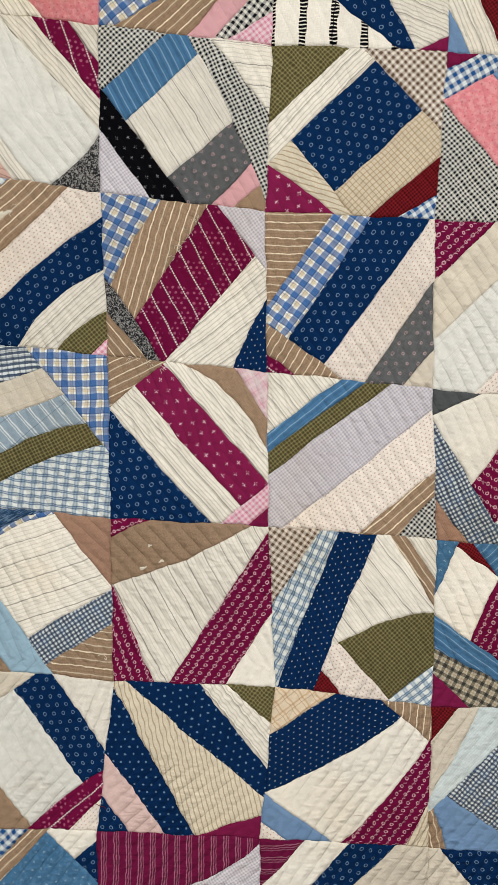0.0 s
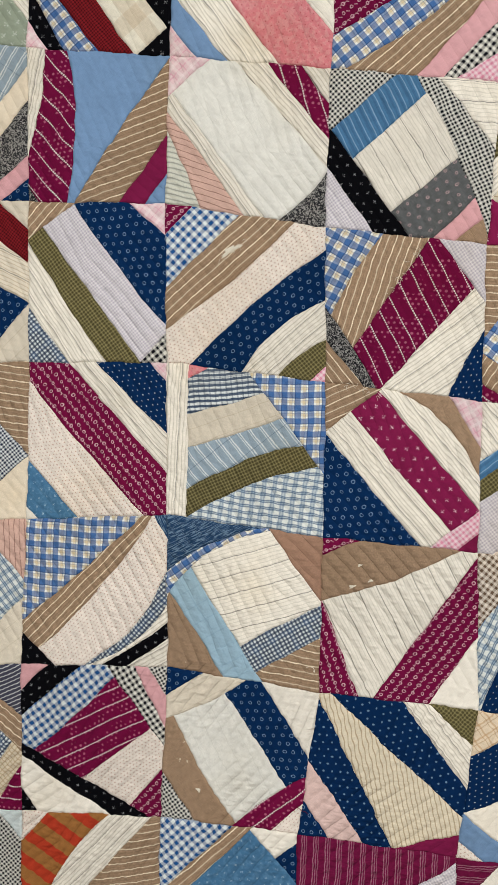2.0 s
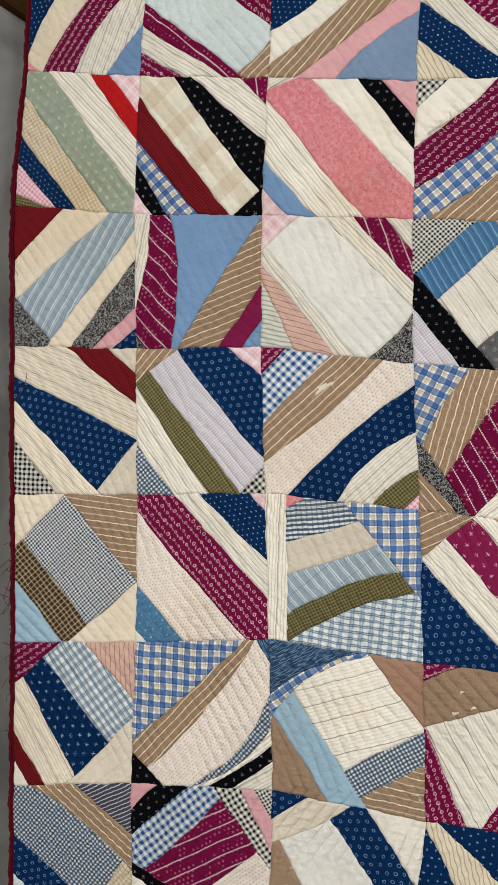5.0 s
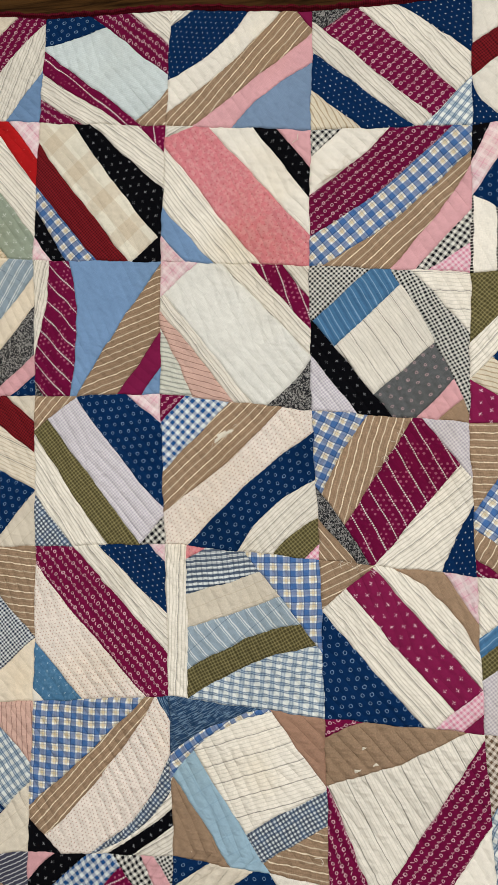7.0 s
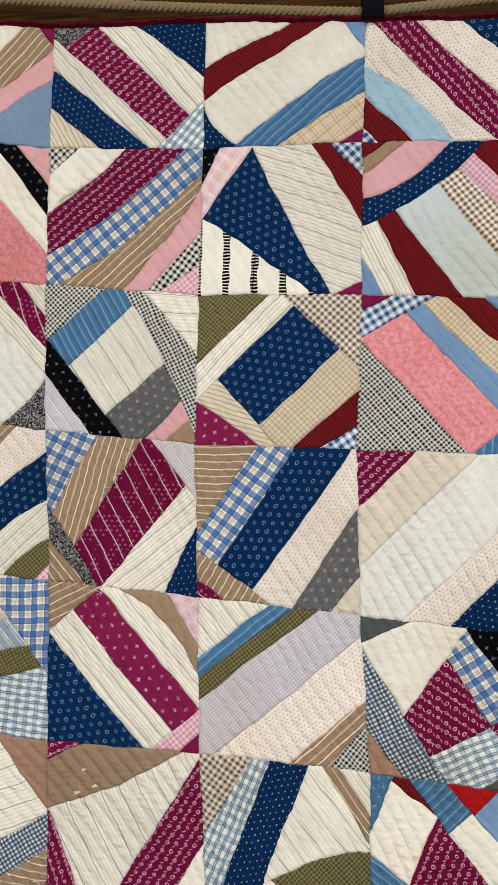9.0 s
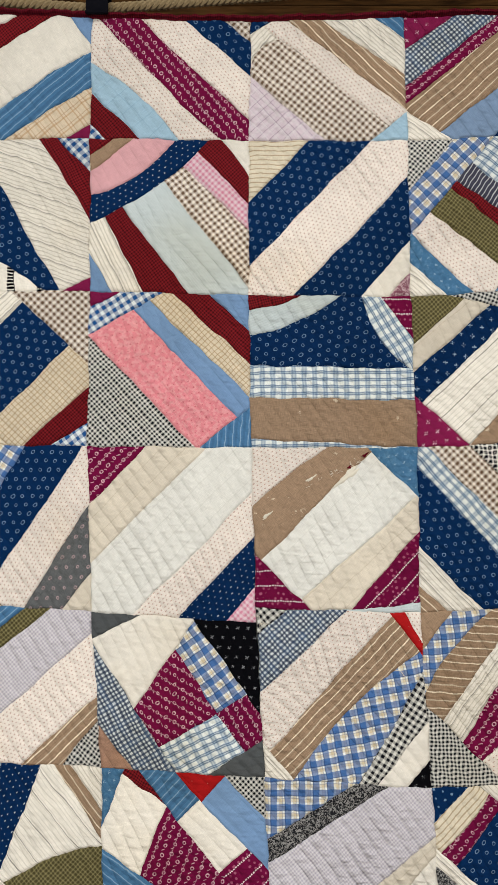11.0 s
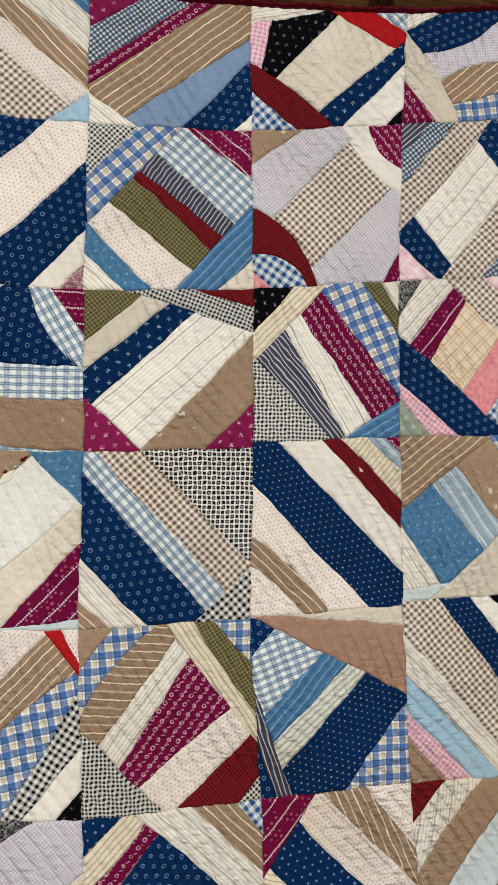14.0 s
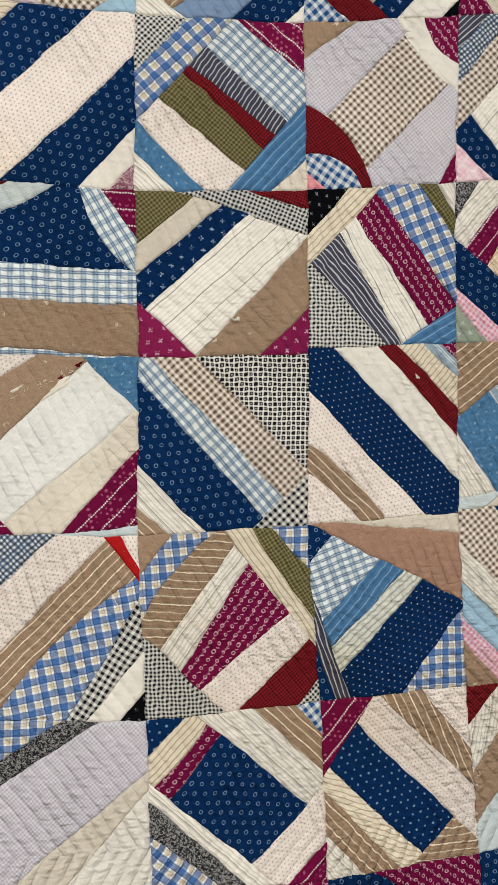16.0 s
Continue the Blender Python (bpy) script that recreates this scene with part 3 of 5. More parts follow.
seam_row(0, (0.006, 0.190, 0.379, 0.580, 0.788, 0.998, 1.203, 1.400, 1.598, 1.806, 1.969),
         (2.114, 2.086, 2.079, 2.058, 2.055, 2.044, 2.039, 2.045, 2.055, 2.071, 2.097))
seam_row(1, (0.004, 0.185, 0.376, 0.579, 0.789, 0.996, 1.199, 1.403, 1.601, 1.798, 1.961),
         (1.952, 1.928, 1.910, 1.891, 1.883, 1.885, 1.881, 1.881, 1.891, 1.919, 1.942))
seam_row(2, (-0.008, 0.183, 0.372, 0.579, 0.788, 0.997, 1.198, 1.403, 1.606, 1.793, 1.966),
         (1.746, 1.725, 1.717, 1.706, 1.689, 1.687, 1.681, 1.678, 1.691, 1.713, 1.730))
seam_row(3, (-0.002, 0.193, 0.377, 0.585, 0.787, 0.994, 1.200, 1.408, 1.608, 1.794, 1.966),
         (1.533, 1.528, 1.532, 1.510, 1.495, 1.491, 1.488, 1.487, 1.502, 1.514, 1.520))
seam_row(4, (0.007, 0.202, 0.389, 0.599, 0.796, 1.001, 1.205, 1.407, 1.606, 1.798, 1.979),
         (1.309, 1.317, 1.327, 1.313, 1.300, 1.286, 1.290, 1.283, 1.293, 1.309, 1.318))
seam_row(5, (0.016, 0.208, 0.401, 0.608, 0.805, 1.015, 1.214, 1.418, 1.622, 1.807, 1.983),
         (1.088, 1.105, 1.126, 1.112, 1.108, 1.099, 1.086, 1.072, 1.083, 1.091, 1.091))
seam_row(6, (0.023, 0.208, 0.413, 0.617, 0.820, 1.019, 1.221, 1.425, 1.632, 1.826, 1.987),
         (0.876, 0.904, 0.920, 0.906, 0.905, 0.887, 0.889, 0.875, 0.869, 0.883, 0.898))
seam_row(7, (0.030, 0.218, 0.414, 0.601, 0.808, 1.023, 1.228, 1.432, 1.639, 1.833, 1.994),
         (0.679, 0.696, 0.711, 0.712, 0.707, 0.702, 0.692, 0.678, 0.672, 0.686, 0.701))
seam_row(8, (0.037, 0.225, 0.421, 0.608, 0.815, 1.030, 1.235, 1.439, 1.646, 1.840, 2.001),
         (0.482, 0.499, 0.514, 0.515, 0.510, 0.505, 0.495, 0.481, 0.475, 0.489, 0.504))


rng = np.random.default_rng(7)
WAVES = [(rng.uniform(5, 16), rng.uniform(0, math.tau), rng.uniform(0, math.tau), 0.0008 * rng.uniform(0.4, 1)) for _ in range(7)]


def relief(x, z):
    """How far the quilted surface stands towards the room: slack of the hanging, fans of stitching and puckers."""
    # the hanging sinks back a little round its middle and stands forward beyond
    h = 0.0025 - 0.0135 * np.exp(-(((x - 0.68) / 0.2) ** 2 + ((z - 1.43) / 0.22) ** 2) / 2)
    for f, a, p, amp in WAVES:
        h += amp * np.sin(f * (x * np.cos(a) + z * np.sin(a)) + p)
    r, dx, dz = fan(x, z)
    wob = 0.0022 * np.sin(47 * x + 31 * z) + 0.0015 * np.sin(83 * z - 37 * x)
    q = np.abs(np.sin(np.pi * (r + 0.3 * wob) / FAN_STEP + np.pi / 2))
    tight = np.clip(0.6 + 0.9 * (x - 1.2), 0.6, 1.3)
    h += 0.0011 * tight * (np.minimum(q, 0.75) / 0.75) ** 0.9 * (0.7 + 0.3 * np.sin(9 * x + 2) * np.sin(8 * z))
    th = np.arctan2(dz, dx)
    h += 0.0004 * np.sin(r * th / 0.0026 + 4 * np.sin(r * 190)) * q
    h += 0.0003 * np.sin(210 * x + 5 * np.sin(60 * z)) * np.sin(190 * z + 4 * np.sin(70 * x))
    return h


def fan(x, z):
    """Radius, angle and place within the quilted fan round each spot; the lowest fans face the other way."""
    j = np.floor(z / FAN_H)
    i = np.floor(x / FAN_W + 0.5 * np.mod(j, 2)) - 0.5 * np.mod(j, 2)
    dx, dz = x - i * FAN_W + FAN_X, z - j * FAN_H + FAN_Z
    dx = np.where(z < FAN_TURN, FAN_W + 2 * FAN_X - dx, dx)
    return np.hypot(dx, dz), dx, dz


def drawn(x, z, amount):
    """The quilting thread draws the cloth together along each arc, so that seams and stripes run in scallops."""
    r, dx, dz = fan(x, z)
    w = amount * np.sin(math.tau * r / FAN_STEP + 0.8 * np.sin(19 * x + 23 * z)) * (0.65 + 0.35 * np.sin(13 * x - 17 * z + 1))
    a = amount * 0.7 * np.sin(math.tau * (dx - dz) / 0.0095 + 2 * np.sin(31 * x))
    return x + (w * dx - 0.5 * a * dz) / r, z + (w * dz + 0.5 * a * dx) / r


def cut_value(u, v, cut):
    """Signed distance, in hundredths of a block, from a straight or bowed seam."""
    x0, y0, x1, y1, bow = cut[:5]
    dx, dy = x1 - x0, y1 - y0
    n = math.hypot(dx, dy)
    s = ((u - x0) * dx + (v - y0) * dy) / (n * n)
    d = (-(u - x0) * dy + (v - y0) * dx) / n
    arch = np.where(s < 0, 4 * bow * s, np.where(s > 1, 4 * bow * (1 - s), 4 * bow * s * (1 - s)))
    wander = 0.16 * np.sin(u * 0.31 + v * 0.23 + x0) + 0.1 * np.sin(u * 0.9 - v * 0.77 + y1)
    return d - arch - wander


N = 86
quilt = tagged(new("quilt"), "old patchwork quilt of wine, navy, cream and plaid cotton", "quilt")
count = 0


def patch(cell, fabric, verts, quads, odd, cuts, angle, corners):
    """One sewn patch: its share of the block's fine mesh, raised between its seams."""
    global count
    code, _, turn = fabric.partition("@")
    material, label = CLOTH[code]
    used = sorted(set(quads.ravel().tolist()) | {i for p in odd for i in p})
    if len(used) < 3:
        return
    remap = {o: k for k, o in enumerate(used)}
    u, v = verts[used, 0], verts[used, 1]
    (ax, az), (bx, bz), (cx, cz), (dx, dz) = corners
    s, t = u / 100, v / 100
    # neighbouring blocks meet along slightly wavering seams
    x = ax * (1 - s) * (1 - t) + bx * s * (1 - t) + cx * (1 - s) * t + dx * s * t
    z = az * (1 - s) * (1 - t) + bz * s * (1 - t) + cz * (1 - s) * t + dz * s * t
    x0, z0 = x.copy(), z.copy()
    x = x + 0.0008 * np.sin(51 * z0 + 17 * np.round(x0 * 5)) + 0.0005 * np.sin(133 * z0)
    z = z + 0.0008 * np.sin(57 * x0 + 13 * np.round(z0 * 5)) + 0.0005 * np.sin(141 * x0)
    x, z = drawn(x, z, 0.00055)
    near = np.minimum(np.minimum(u, 100 - u), np.minimum(v, 100 - v)) * 0.002
    for c in cuts:
        near = np.minimum(near, np.abs(cut_value(u, v, c)) * 0.002)
    h = relief(x, z) - 0.0021 * np.exp(-((near / 0.0022) ** 2))
    co = np.stack([x, -h, z], 1)
    faces = [[remap[i] for i in q] for q in quads.tolist()] + [[remap[i] for i in p] for p in odd]
    me = bpy.data.meshes.new("patch")
    me.from_pydata(co.tolist(), [], faces)
    a = radians(float(turn)) if turn else angle
    off = rng.uniform(0, 0.2, 2)
    xs, zs = drawn(x, z, 0.0008)
    uu, vv = xs * math.cos(a) + zs * math.sin(a) + off[0], -xs * math.sin(a) + zs * math.cos(a) + off[1]
    # cloth never lies quite true to the thread
    vv = vv + 0.0004 * np.sin(uu * 38 + off[0] * 40) + 0.0003 * np.sin(uu * 95)
    uu = uu + 0.0004 * np.sin(vv * 41 + off[1] * 40)
    loops = np.empty(len(me.loops), dtype=np.int32)
    me.loops.foreach_get("vertex_index", loops)
    layer = me.uv_layers.new(name="cloth")
    layer.data.foreach_set("uv", np.stack([uu[loops], vv[loops]], 1).astype(np.float32).ravel())
    # how far each spot lies from the nearest seam
    me.attributes.new("seam", "FLOAT", "POINT").data.foreach_set("value", near.astype(np.float32))
    me.polygons.foreach_set("use_smooth", [True] * len(me.polygons))
    me.materials.append(material)
    ob = new("patch", me)
    ob.parent = cell
    tagged(ob, label)
    count += 1


def divide(cell, verts, quads, odd, core, fabric, cuts, done, angle, corners):
    """Cut pieces off a region one after another; what is left around the core is the last piece."""
    for cut in cuts:
        f = cut_value(verts[:, 0], verts[:, 1], cut)
        sign = 1.0 if cut_value(np.array([float(core[0])]), np.array([float(core[1])]), cut)[0] >= 0 else -1.0
        f = f * sign
        f = np.where(np.abs(f) < 0.02, 0.02, f)
        inside = f > 0
        number = inside[quads].sum(1) if len(quads) else np.zeros(0, int)
        keep, gone = quads[number == 4], quads[number == 0]
        crossed = [list(q) for q in quads[(number > 0) & (number < 4)].tolist()] + odd
        odd_in, odd_out, extra, made = [], [], [], {}
        base = len(verts)
        for poly in crossed:
            a, b = [], []
            for i, p in enumerate(poly):
                q = poly[(i + 1) % len(poly)]
                (a if inside[p] else b).append(p)
                if inside[p] != inside[q]:
                    key = (min(p, q), max(p, q))
                    if key not in made:
                        w = f[key[0]] / (f[key[0]] - f[key[1]])
                        made[key] = base + len(extra)
                        extra.append(verts[key[0]] * (1 - w) + verts[key[1]] * w)
                    a.append(made[key])
                    b.append(made[key])
            if len(a) > 2:
                odd_in.append(a)
            if len(b) > 2:
                odd_out.append(b)
        if extra:
            verts = np.vstack([verts, np.array(extra)])
        done = done + [cut]
        lean = math.atan2(-(cut[3] - cut[1]), cut[2] - cut[0])
        if isinstance(cut[5], str):
            patch(cell, cut[5], verts, gone, odd_out, done, lean, corners)
        else:
            sub = cut[5]
            divide(cell, verts, gone, odd_out, sub[:2], sub[2], sub[3], done, lean, corners)
        quads, odd, angle = keep, odd_in, lean
    patch(cell, fabric, verts, quads, odd, done, angle, corners)


# crossings where the level seam of one column ends lower than its neighbour's
STEPPED = {((3, 8), 7): -0.006, ((4, 6), 5): -0.018, ((4, 9), 8): -0.004}


def block(r, c, cu, cv, fabric, cuts):
    """One square of the quilt: a pad of batting that carries its patches."""
    corners = [(SEAM[k][0], SEAM[k][1] + STEPPED.get((k, c), 0.0)) for k in ((r, c), (r, c + 1), (r + 1, c), (r + 1, c + 1))]
    bm = bmesh.new()
    sunk = [-float(relief(np.array([x]), np.array([z]))[0]) for x, z in (corners[0], corners[1], corners[3], corners[2])]
    lo = max(0.0, *sunk)
    front = [bm.verts.new((x, lo + 0.0060, z)) for x, z in (corners[0], corners[1], corners[3], corners[2])]
    rear = [bm.verts.new((x, 0.0200, z)) for x, z in (corners[0], corners[1], corners[3], corners[2])]
    bm.faces.new(front[::-1])
    bm.faces.new(rear)
    for i in range(4):
        bm.faces.new((front[i], front[(i + 1) % 4], rear[(i + 1) % 4], rear[i]))
    cell = part("quilt_block", bm, BATTING, quilt)
    g = np.linspace(0, 100, N + 1)
    uu, vv = np.meshgrid(g, g)
    verts = np.stack([uu.ravel(), vv.ravel()], 1)
    i = np.arange(N)
    a = (i[:, None] * (N + 1) + i[None, :]).ravel()
    quads = np.stack([a, a + N + 1, a + N + 2, a + 1], 1)
    divide(cell, verts, quads, [], (cu, cv), fabric, cuts, [], 0.0, corners)


block(0, 0, 65, 43, "mf", [
    (99, 52, 69, 102, 0, "lb"), (102, 4, 43, 101, 8, "cs@70"), (3, 94, 15, 103, 0, "pk"), (5, -1, -1, 32, 0, "cw"),
    (47, -1, 3, 75, 5, "nd"), (78, -1, 13, 103, 6, "cy")])
block(0, 1, 47, 49, "aq", [
    (1, 79, 35, 100, 0, "mf"), (1, 55, 67, 100, 0, "cs"), (-1, 31, 78, 97, 0, "md"), (105, 60, 72, 99, -3, "tb@45"),
    (72, 4, 105, 35, 0, "cs"), (54, 16, 105, 61, 0, "mf"), (1, 28, 73, 5, 0, "nr")])
block(0, 2, 56, 44, "tb", [
    (46, 100, 100, 44, -4, "ch"), (19, 100, 100, 19, 0, "pe"), (89, -1, 100, 16, 0, "mp"), (-1, 15, 17, 0, 0, "cs"),
    (0, 61, 56, 0, 6, "nd"), (1, 88, 79, 0, 4, "cw")])
block(0, 3, 49, 46, "mf", [
    (100, 62, 67, 104, 0, "pb"), (-1, 66, 35, 103, 0, "ys@-60"), (1, 37, 68, 102, 0, "nd"), (7, 17, 77, 94, 0, "cs"),
    (53, -1, 101, 44, 0, "nd"), (30, 1, 92, 75, 0, "cs"), (0, 23, 29, -2, 0, "gk")])
block(0, 4, 47, 54, "cw", [
    (99, 89, 84, 101, 0, "mp"), (98, 59, 45, 101, 0, "yp"), (98, 30, 20, 99, 2, "bs"), (0, 63, 22, 99, 5, "nd"),
    (84, -3, 99, 21, 0, "lb"), (0, 36, 61, -3, 0, "cw"), (0, 62, 81, -3, 0, "rd")])
block(0, 5, 56, 54, "mf", [
    (1, 89, 12, 102, 0, "gb"), (1, 64, 33, 101, 0, "rd"), (1, 38, 56, 100, -4, "lt"), (5, 1, 83, 100, 2, "dt"),
    (81, -1, 101, 18, 0, "bg"), (59, 1, 101, 47, 0, "nr"), (30, 0, 100, 82, 1, "dt")])
block(0, 6, 38, 59, "bg@-40", [
    (82, 1, 100, 18, 0, "bs"), (45, 0, 100, 47, 0, "cs"), (26, 3, 101, 76, 0, "tb"), (102, 75, 76, 100, 0, "lt"),
    (-1, 45, 49, 101, 0, "lp"), (0, 11, 14, 0, 0, "nr"), (19, 16, 88, 88, 0, "dt"), (0, 40, 22, 15, -7, "cs")])
block(0, 7, 45, 55, "tb", [
    (-1, 75, 31, 102, 0, "cs"), (87, 102, 101, 86, 0, "cw"), (54, 103, 100, 44, 0, "nr"), (21, 94, 100, 27, 0, "ch"),
    (-1, 27, 29, 3, 0, "mq"), (-2, 58, 63, 1, 0, "bp"), (-1, 71, 74, 4, 0, "mf")])
block(0, 8, 41, 48, "ec", [
    (0, 69, 32, 103, 0, "gb"), (0, 46, 56, 103, -4, "rd"), (104, 81, 87, 102, 0, "bk"), (103, 42, 58, 102, 0, "cw"),
    (96, 31, 43, 87, 0, "nc"), (79, 0, 102, 20, 0, "pb"), (55, 5, 103, 39, 0, "rr"), (0, 15, 41, 3, 0, "cs"),
    (13, 10, 7, 54, 0, "pg"), (55, 5, 15, 59, 0, "bk")])
block(0, 9, 63, 43, "lv", [
    (0, 61, 28, 99, 0, "mf"), (0, 17, 49, 102, -4, "ec"), (1, 16, 37, -3, 0, "cs"), (16, 38, 91, -1, 9, "nr"),
    (46, 83, 101, 73, 0, "pl"), (31, 62, 103, 53, -9, "tb@42")])
block(1, 0, 56, 50, "sg", [
    (-2, 91, 26, 99, 0, "ol"), (-1, 68, 34, 99, 0, "pg"), (0, 48, 53, 100, 0, "nd"), (2, 20, 82, 102, 0, "yc@-60"),
    (72, -1, 101, 28, 0, "pp"), (56, 0, 102, 49, 0, "rr"), (20, 0, 101, 85, 0, "cs")])
block(1, 1, 59, 52, "cb", [
    (-3, 81, 15, 100, 0, "pp"), (-2, 61, 27, 100, 0, "bk"), (-1, 46, 51, 100, 0, "pl@-50"), (-1, 14, 76, 101, 0, "rd"),
    (77, -2, 100, 20, 0, "md@-80"), (38, -2, 99, 46, 0, "cs"), (26, -2, 99, 83, 2, "bk"), (99, 81, 78, 100, 0, "bk")])
block(1, 2, 47, 43, "pk", [
    (-1, 80, 17, 100, 0, "pp"), (-3, 57, 36, 100, 0, "lb"), (0, 16, 67, 99, 0, "cs"), (78, 1, 99, 26, 0, "pe"),
    (61, 0, 99, 48, 0, "bk"), (29, -2, 99, 76, 0, "cw"), (-4, 11, 22, -1, 0, "cs")])
block(1, 3, 37, 71, "pl@40", [
    (76, 99, 101, 79, 0, "pg"), (68, 99, 101, 55, 0, "kg"), (52, 99, 100, 26, 2, "pe"), (8, 100, 100, 17, 4, "tb"),
    (-2, 22, 19, 1, 0, "kg"), (-1, 49, 48, 2, 2, "cw"), (-2, 80, 85, 4, 4, "mf")])
block(1, 4, 38, 49, "nr", [
    (80, 0, 100, 22, 0, "gb"), (69, 0, 100, 54, 0, "rd"), (100, 91, 81, 101, 0, "mp"), (32, 2, 82, 101, 1, "cs@-20"),
    (0, 25, 10, 2, 0, "bk"), (2, 45, 31, 2, 0, "pp"), (2, 48, 74, 101, 0, "bt@90")])
block(1, 5, 49, 56, "aq", [
    (2, 10, 14, 1, 0, "rd"), (1, 21, 28, 0, 0, "tp"), (1, 37, 54, 0, 6, "pe"), (1, 55, 75, 0, 5, "nd"),
    (83, 0, 100, 23, 0, "cw"), (65, 5, 100, 42, 0, "rd"), (56, 15, 100, 58, 0, "pg"), (46, 27, 101, 97, 0, "bg"),
    (1, 77, 15, 102, 0, "lb"), (9, 49, 34, 102, 0, "cs"), (19, 44, 64, 102, 0, "rd")])
block(1, 6, 51, 51, "dt", [
    (102, 83, 87, 100, 0, "mv"), (102, 62, 69, 101, 0, "cw"), (101, 22, 27, 101, 0, "nr"), (0, 40, 38, 0, 0, "ys@0"),
    (0, 81, 77, 0, 0, "nr")])
block(1, 7, 38, 59, "ol", [
    (101, 81, 78, 100, 0, "ec"), (99, 48, 52, 101, 0, "bs"), (1, 32, 29, 1, 0, "kh"), (1, 60, 56, 1, 0, "pl@45"),
    (61, 1, 100, 31, 0, "md"), (42, 17, 93, 63, 0, "pb"), (32, 28, 84, 69, 0, "ks@55"), (27, 31, 75, 76, 0, "rd"),
    (1, 79, 23, 100, 0, "cs"), (2, 62, 41, 101, 0, "bf"), (16, 49, 63, 89, 0, "dt")])
block(1, 8, 50, 52, "bg@45", [
    (0, 90, 13, 101, 0, "pk"), (0, 79, 37, 102, -8, "gb"), (-1, 49, 44, 104, -9, "rd"), (-1, 23, 31, 2, 0, "tp"),
    (77, -1, 102, 30, 5, "mf"), (60, 1, 103, 47, 5, "cw"), (100, 82, 87, 101, 0, "md"), (10, 59, 69, 6, 0, "lv"),
    (102, 33, 38, 91, 0, "lv")])
block(1, 9, 49, 47, "wc@50", [
    (102, 87, 87, 101, 0, "mp"), (101, 71, 63, 101, 0, "bp"), (2, 78, 29, 100, 0, "pp"), (80, -1, 102, 21, 0, "pl"),
    (1, 20, 25, -1, 0, "ks"), (2, 39, 46, 0, 0, "bp"), (1, 69, 74, 3, 0, "bg@45"), (62, 11, 93, 45, 0, "nr"),
    (94, 40, 32, 101, 0, "bg@45"), (10, 58, 43, 93, 0, "nr")])
block(2, 0, 50, 51, "bw@60", [
    (100, 85, 79, 101, 0, "nr"), (100, 70, 63, 101, 0, "pe"), (100, 34, 47, 100, 0, "gk"), (101, 11, 31, 96, 0, "cy"),
    (0, 65, 36, 100, 0, "gk"), (0, 39, 44, -2, 0, "rd"), (0, 68, 80, 1, 0, "cy")])
block(2, 1, 62, 33, "lb", [
    (-2, 87, 7, 100, 0, "gk"), (13, -1, -2, 77, -3, "cs"), (29, -1, 28, 100, -6, "md@-45"), (101, 78, 85, 101, 0, "lb"),
    (101, 51, 67, 100, 0, "mp"), (100, 1, 33, 101, 0, "tb@22")])
block(2, 2, 57, 51, "wh@-55", [
    (100, 65, 65, 104, -3, "gk"), (82, -1, 100, 22, 0, "cs"), (60, -1, 100, 44, 0, "md@-70"), (40, -1, 99, 61, 0, "cs"),
    (0, 27, 25, 0, 0, "pp"), (2, 54, 24, 104, 0, "sp@-10"), (2, 40, 53, 104, 0, "ps@-15"), (2, 24, 65, 104, 0, "cs")])
block(2, 3, 47, 45, "wc@-55", [
    (1, 63, 33, 104, 0, "lv"), (1, 38, 56, 104, 0, "bk"), (64, 0, 100, 41, 0, "wc@-4"), (52, 1, 96, 85, -2, "kh"),
    (99, 81, 79, 102, 0, "tp"), (65, 103, 93, 69, 0, "pe"), (38, 88, 82, 46, 0, "gy"), (-1, 41, 39, 1, 0, "kh"),
    (14, 57, 59, 8, 0, "bs@-60")])
block(2, 4, 46, 47, "nr", [
    (100, 85, 77, 101, 0, "gb"), (100, 62, 60, 101, 0, "rd"), (-1, 70, 41, 100, 0, "mq"), (53, 1, 101, 48, 0, "bg"),
    (0, 47, 44, 0, 0, "ol"), (9, 61, 61, 5, 0, "cs"), (10, 53, 46, 94, 0, "ys@-15"), (90, 33, 37, 89, 0, "yc@45")])
block(2, 5, 42, 48, "pk", [
    (76, 1, 100, 24, 0, "lb"), (53, 0, 100, 46, 0, "rd"), (2, 9, 19, 0, 0, "mp"), (2, 27, 46, 0, 0, "gb"),
    (38, 6, 99, 66, 0, "yc@-45"), (101, 73, 67, 101, 0, "bs@85"), (28, 12, 94, 83, 0, "lb"), (2, 31, 66, 100, 0, "kh")])
block(2, 6, 43, 32, "nr", [
    (-3, 94, 99, 100, 0, "pb@0"), (-2, 67, 101, 69, 0, "tp@0"), (-2, 46, 99, 48, 0, "pb@0"), (81, -1, 100, 29, 0, "md@0"),
    (70, 0, 99, 49, 6, "pb"), (0, 10, 31, 1, 1, "rd"), (-1, 27, 57, 0, 4, "aq")])
block(2, 7, 50, 49, "wc", [
    (61, -1, 101, 12, 0, "rd"), (33, 3, 101, 28, 0, "kh"), (0, 32, 37, 0, 0, "ol"), (2, 68, 35, 102, 0, "mq"),
    (101, 71, 68, 103, 0, "mq"), (102, 27, 32, 101, 0, "tp"), (-3, 53, 44, 13, 0, "ec"), (-1, 76, 60, 19, 0, "nc")])
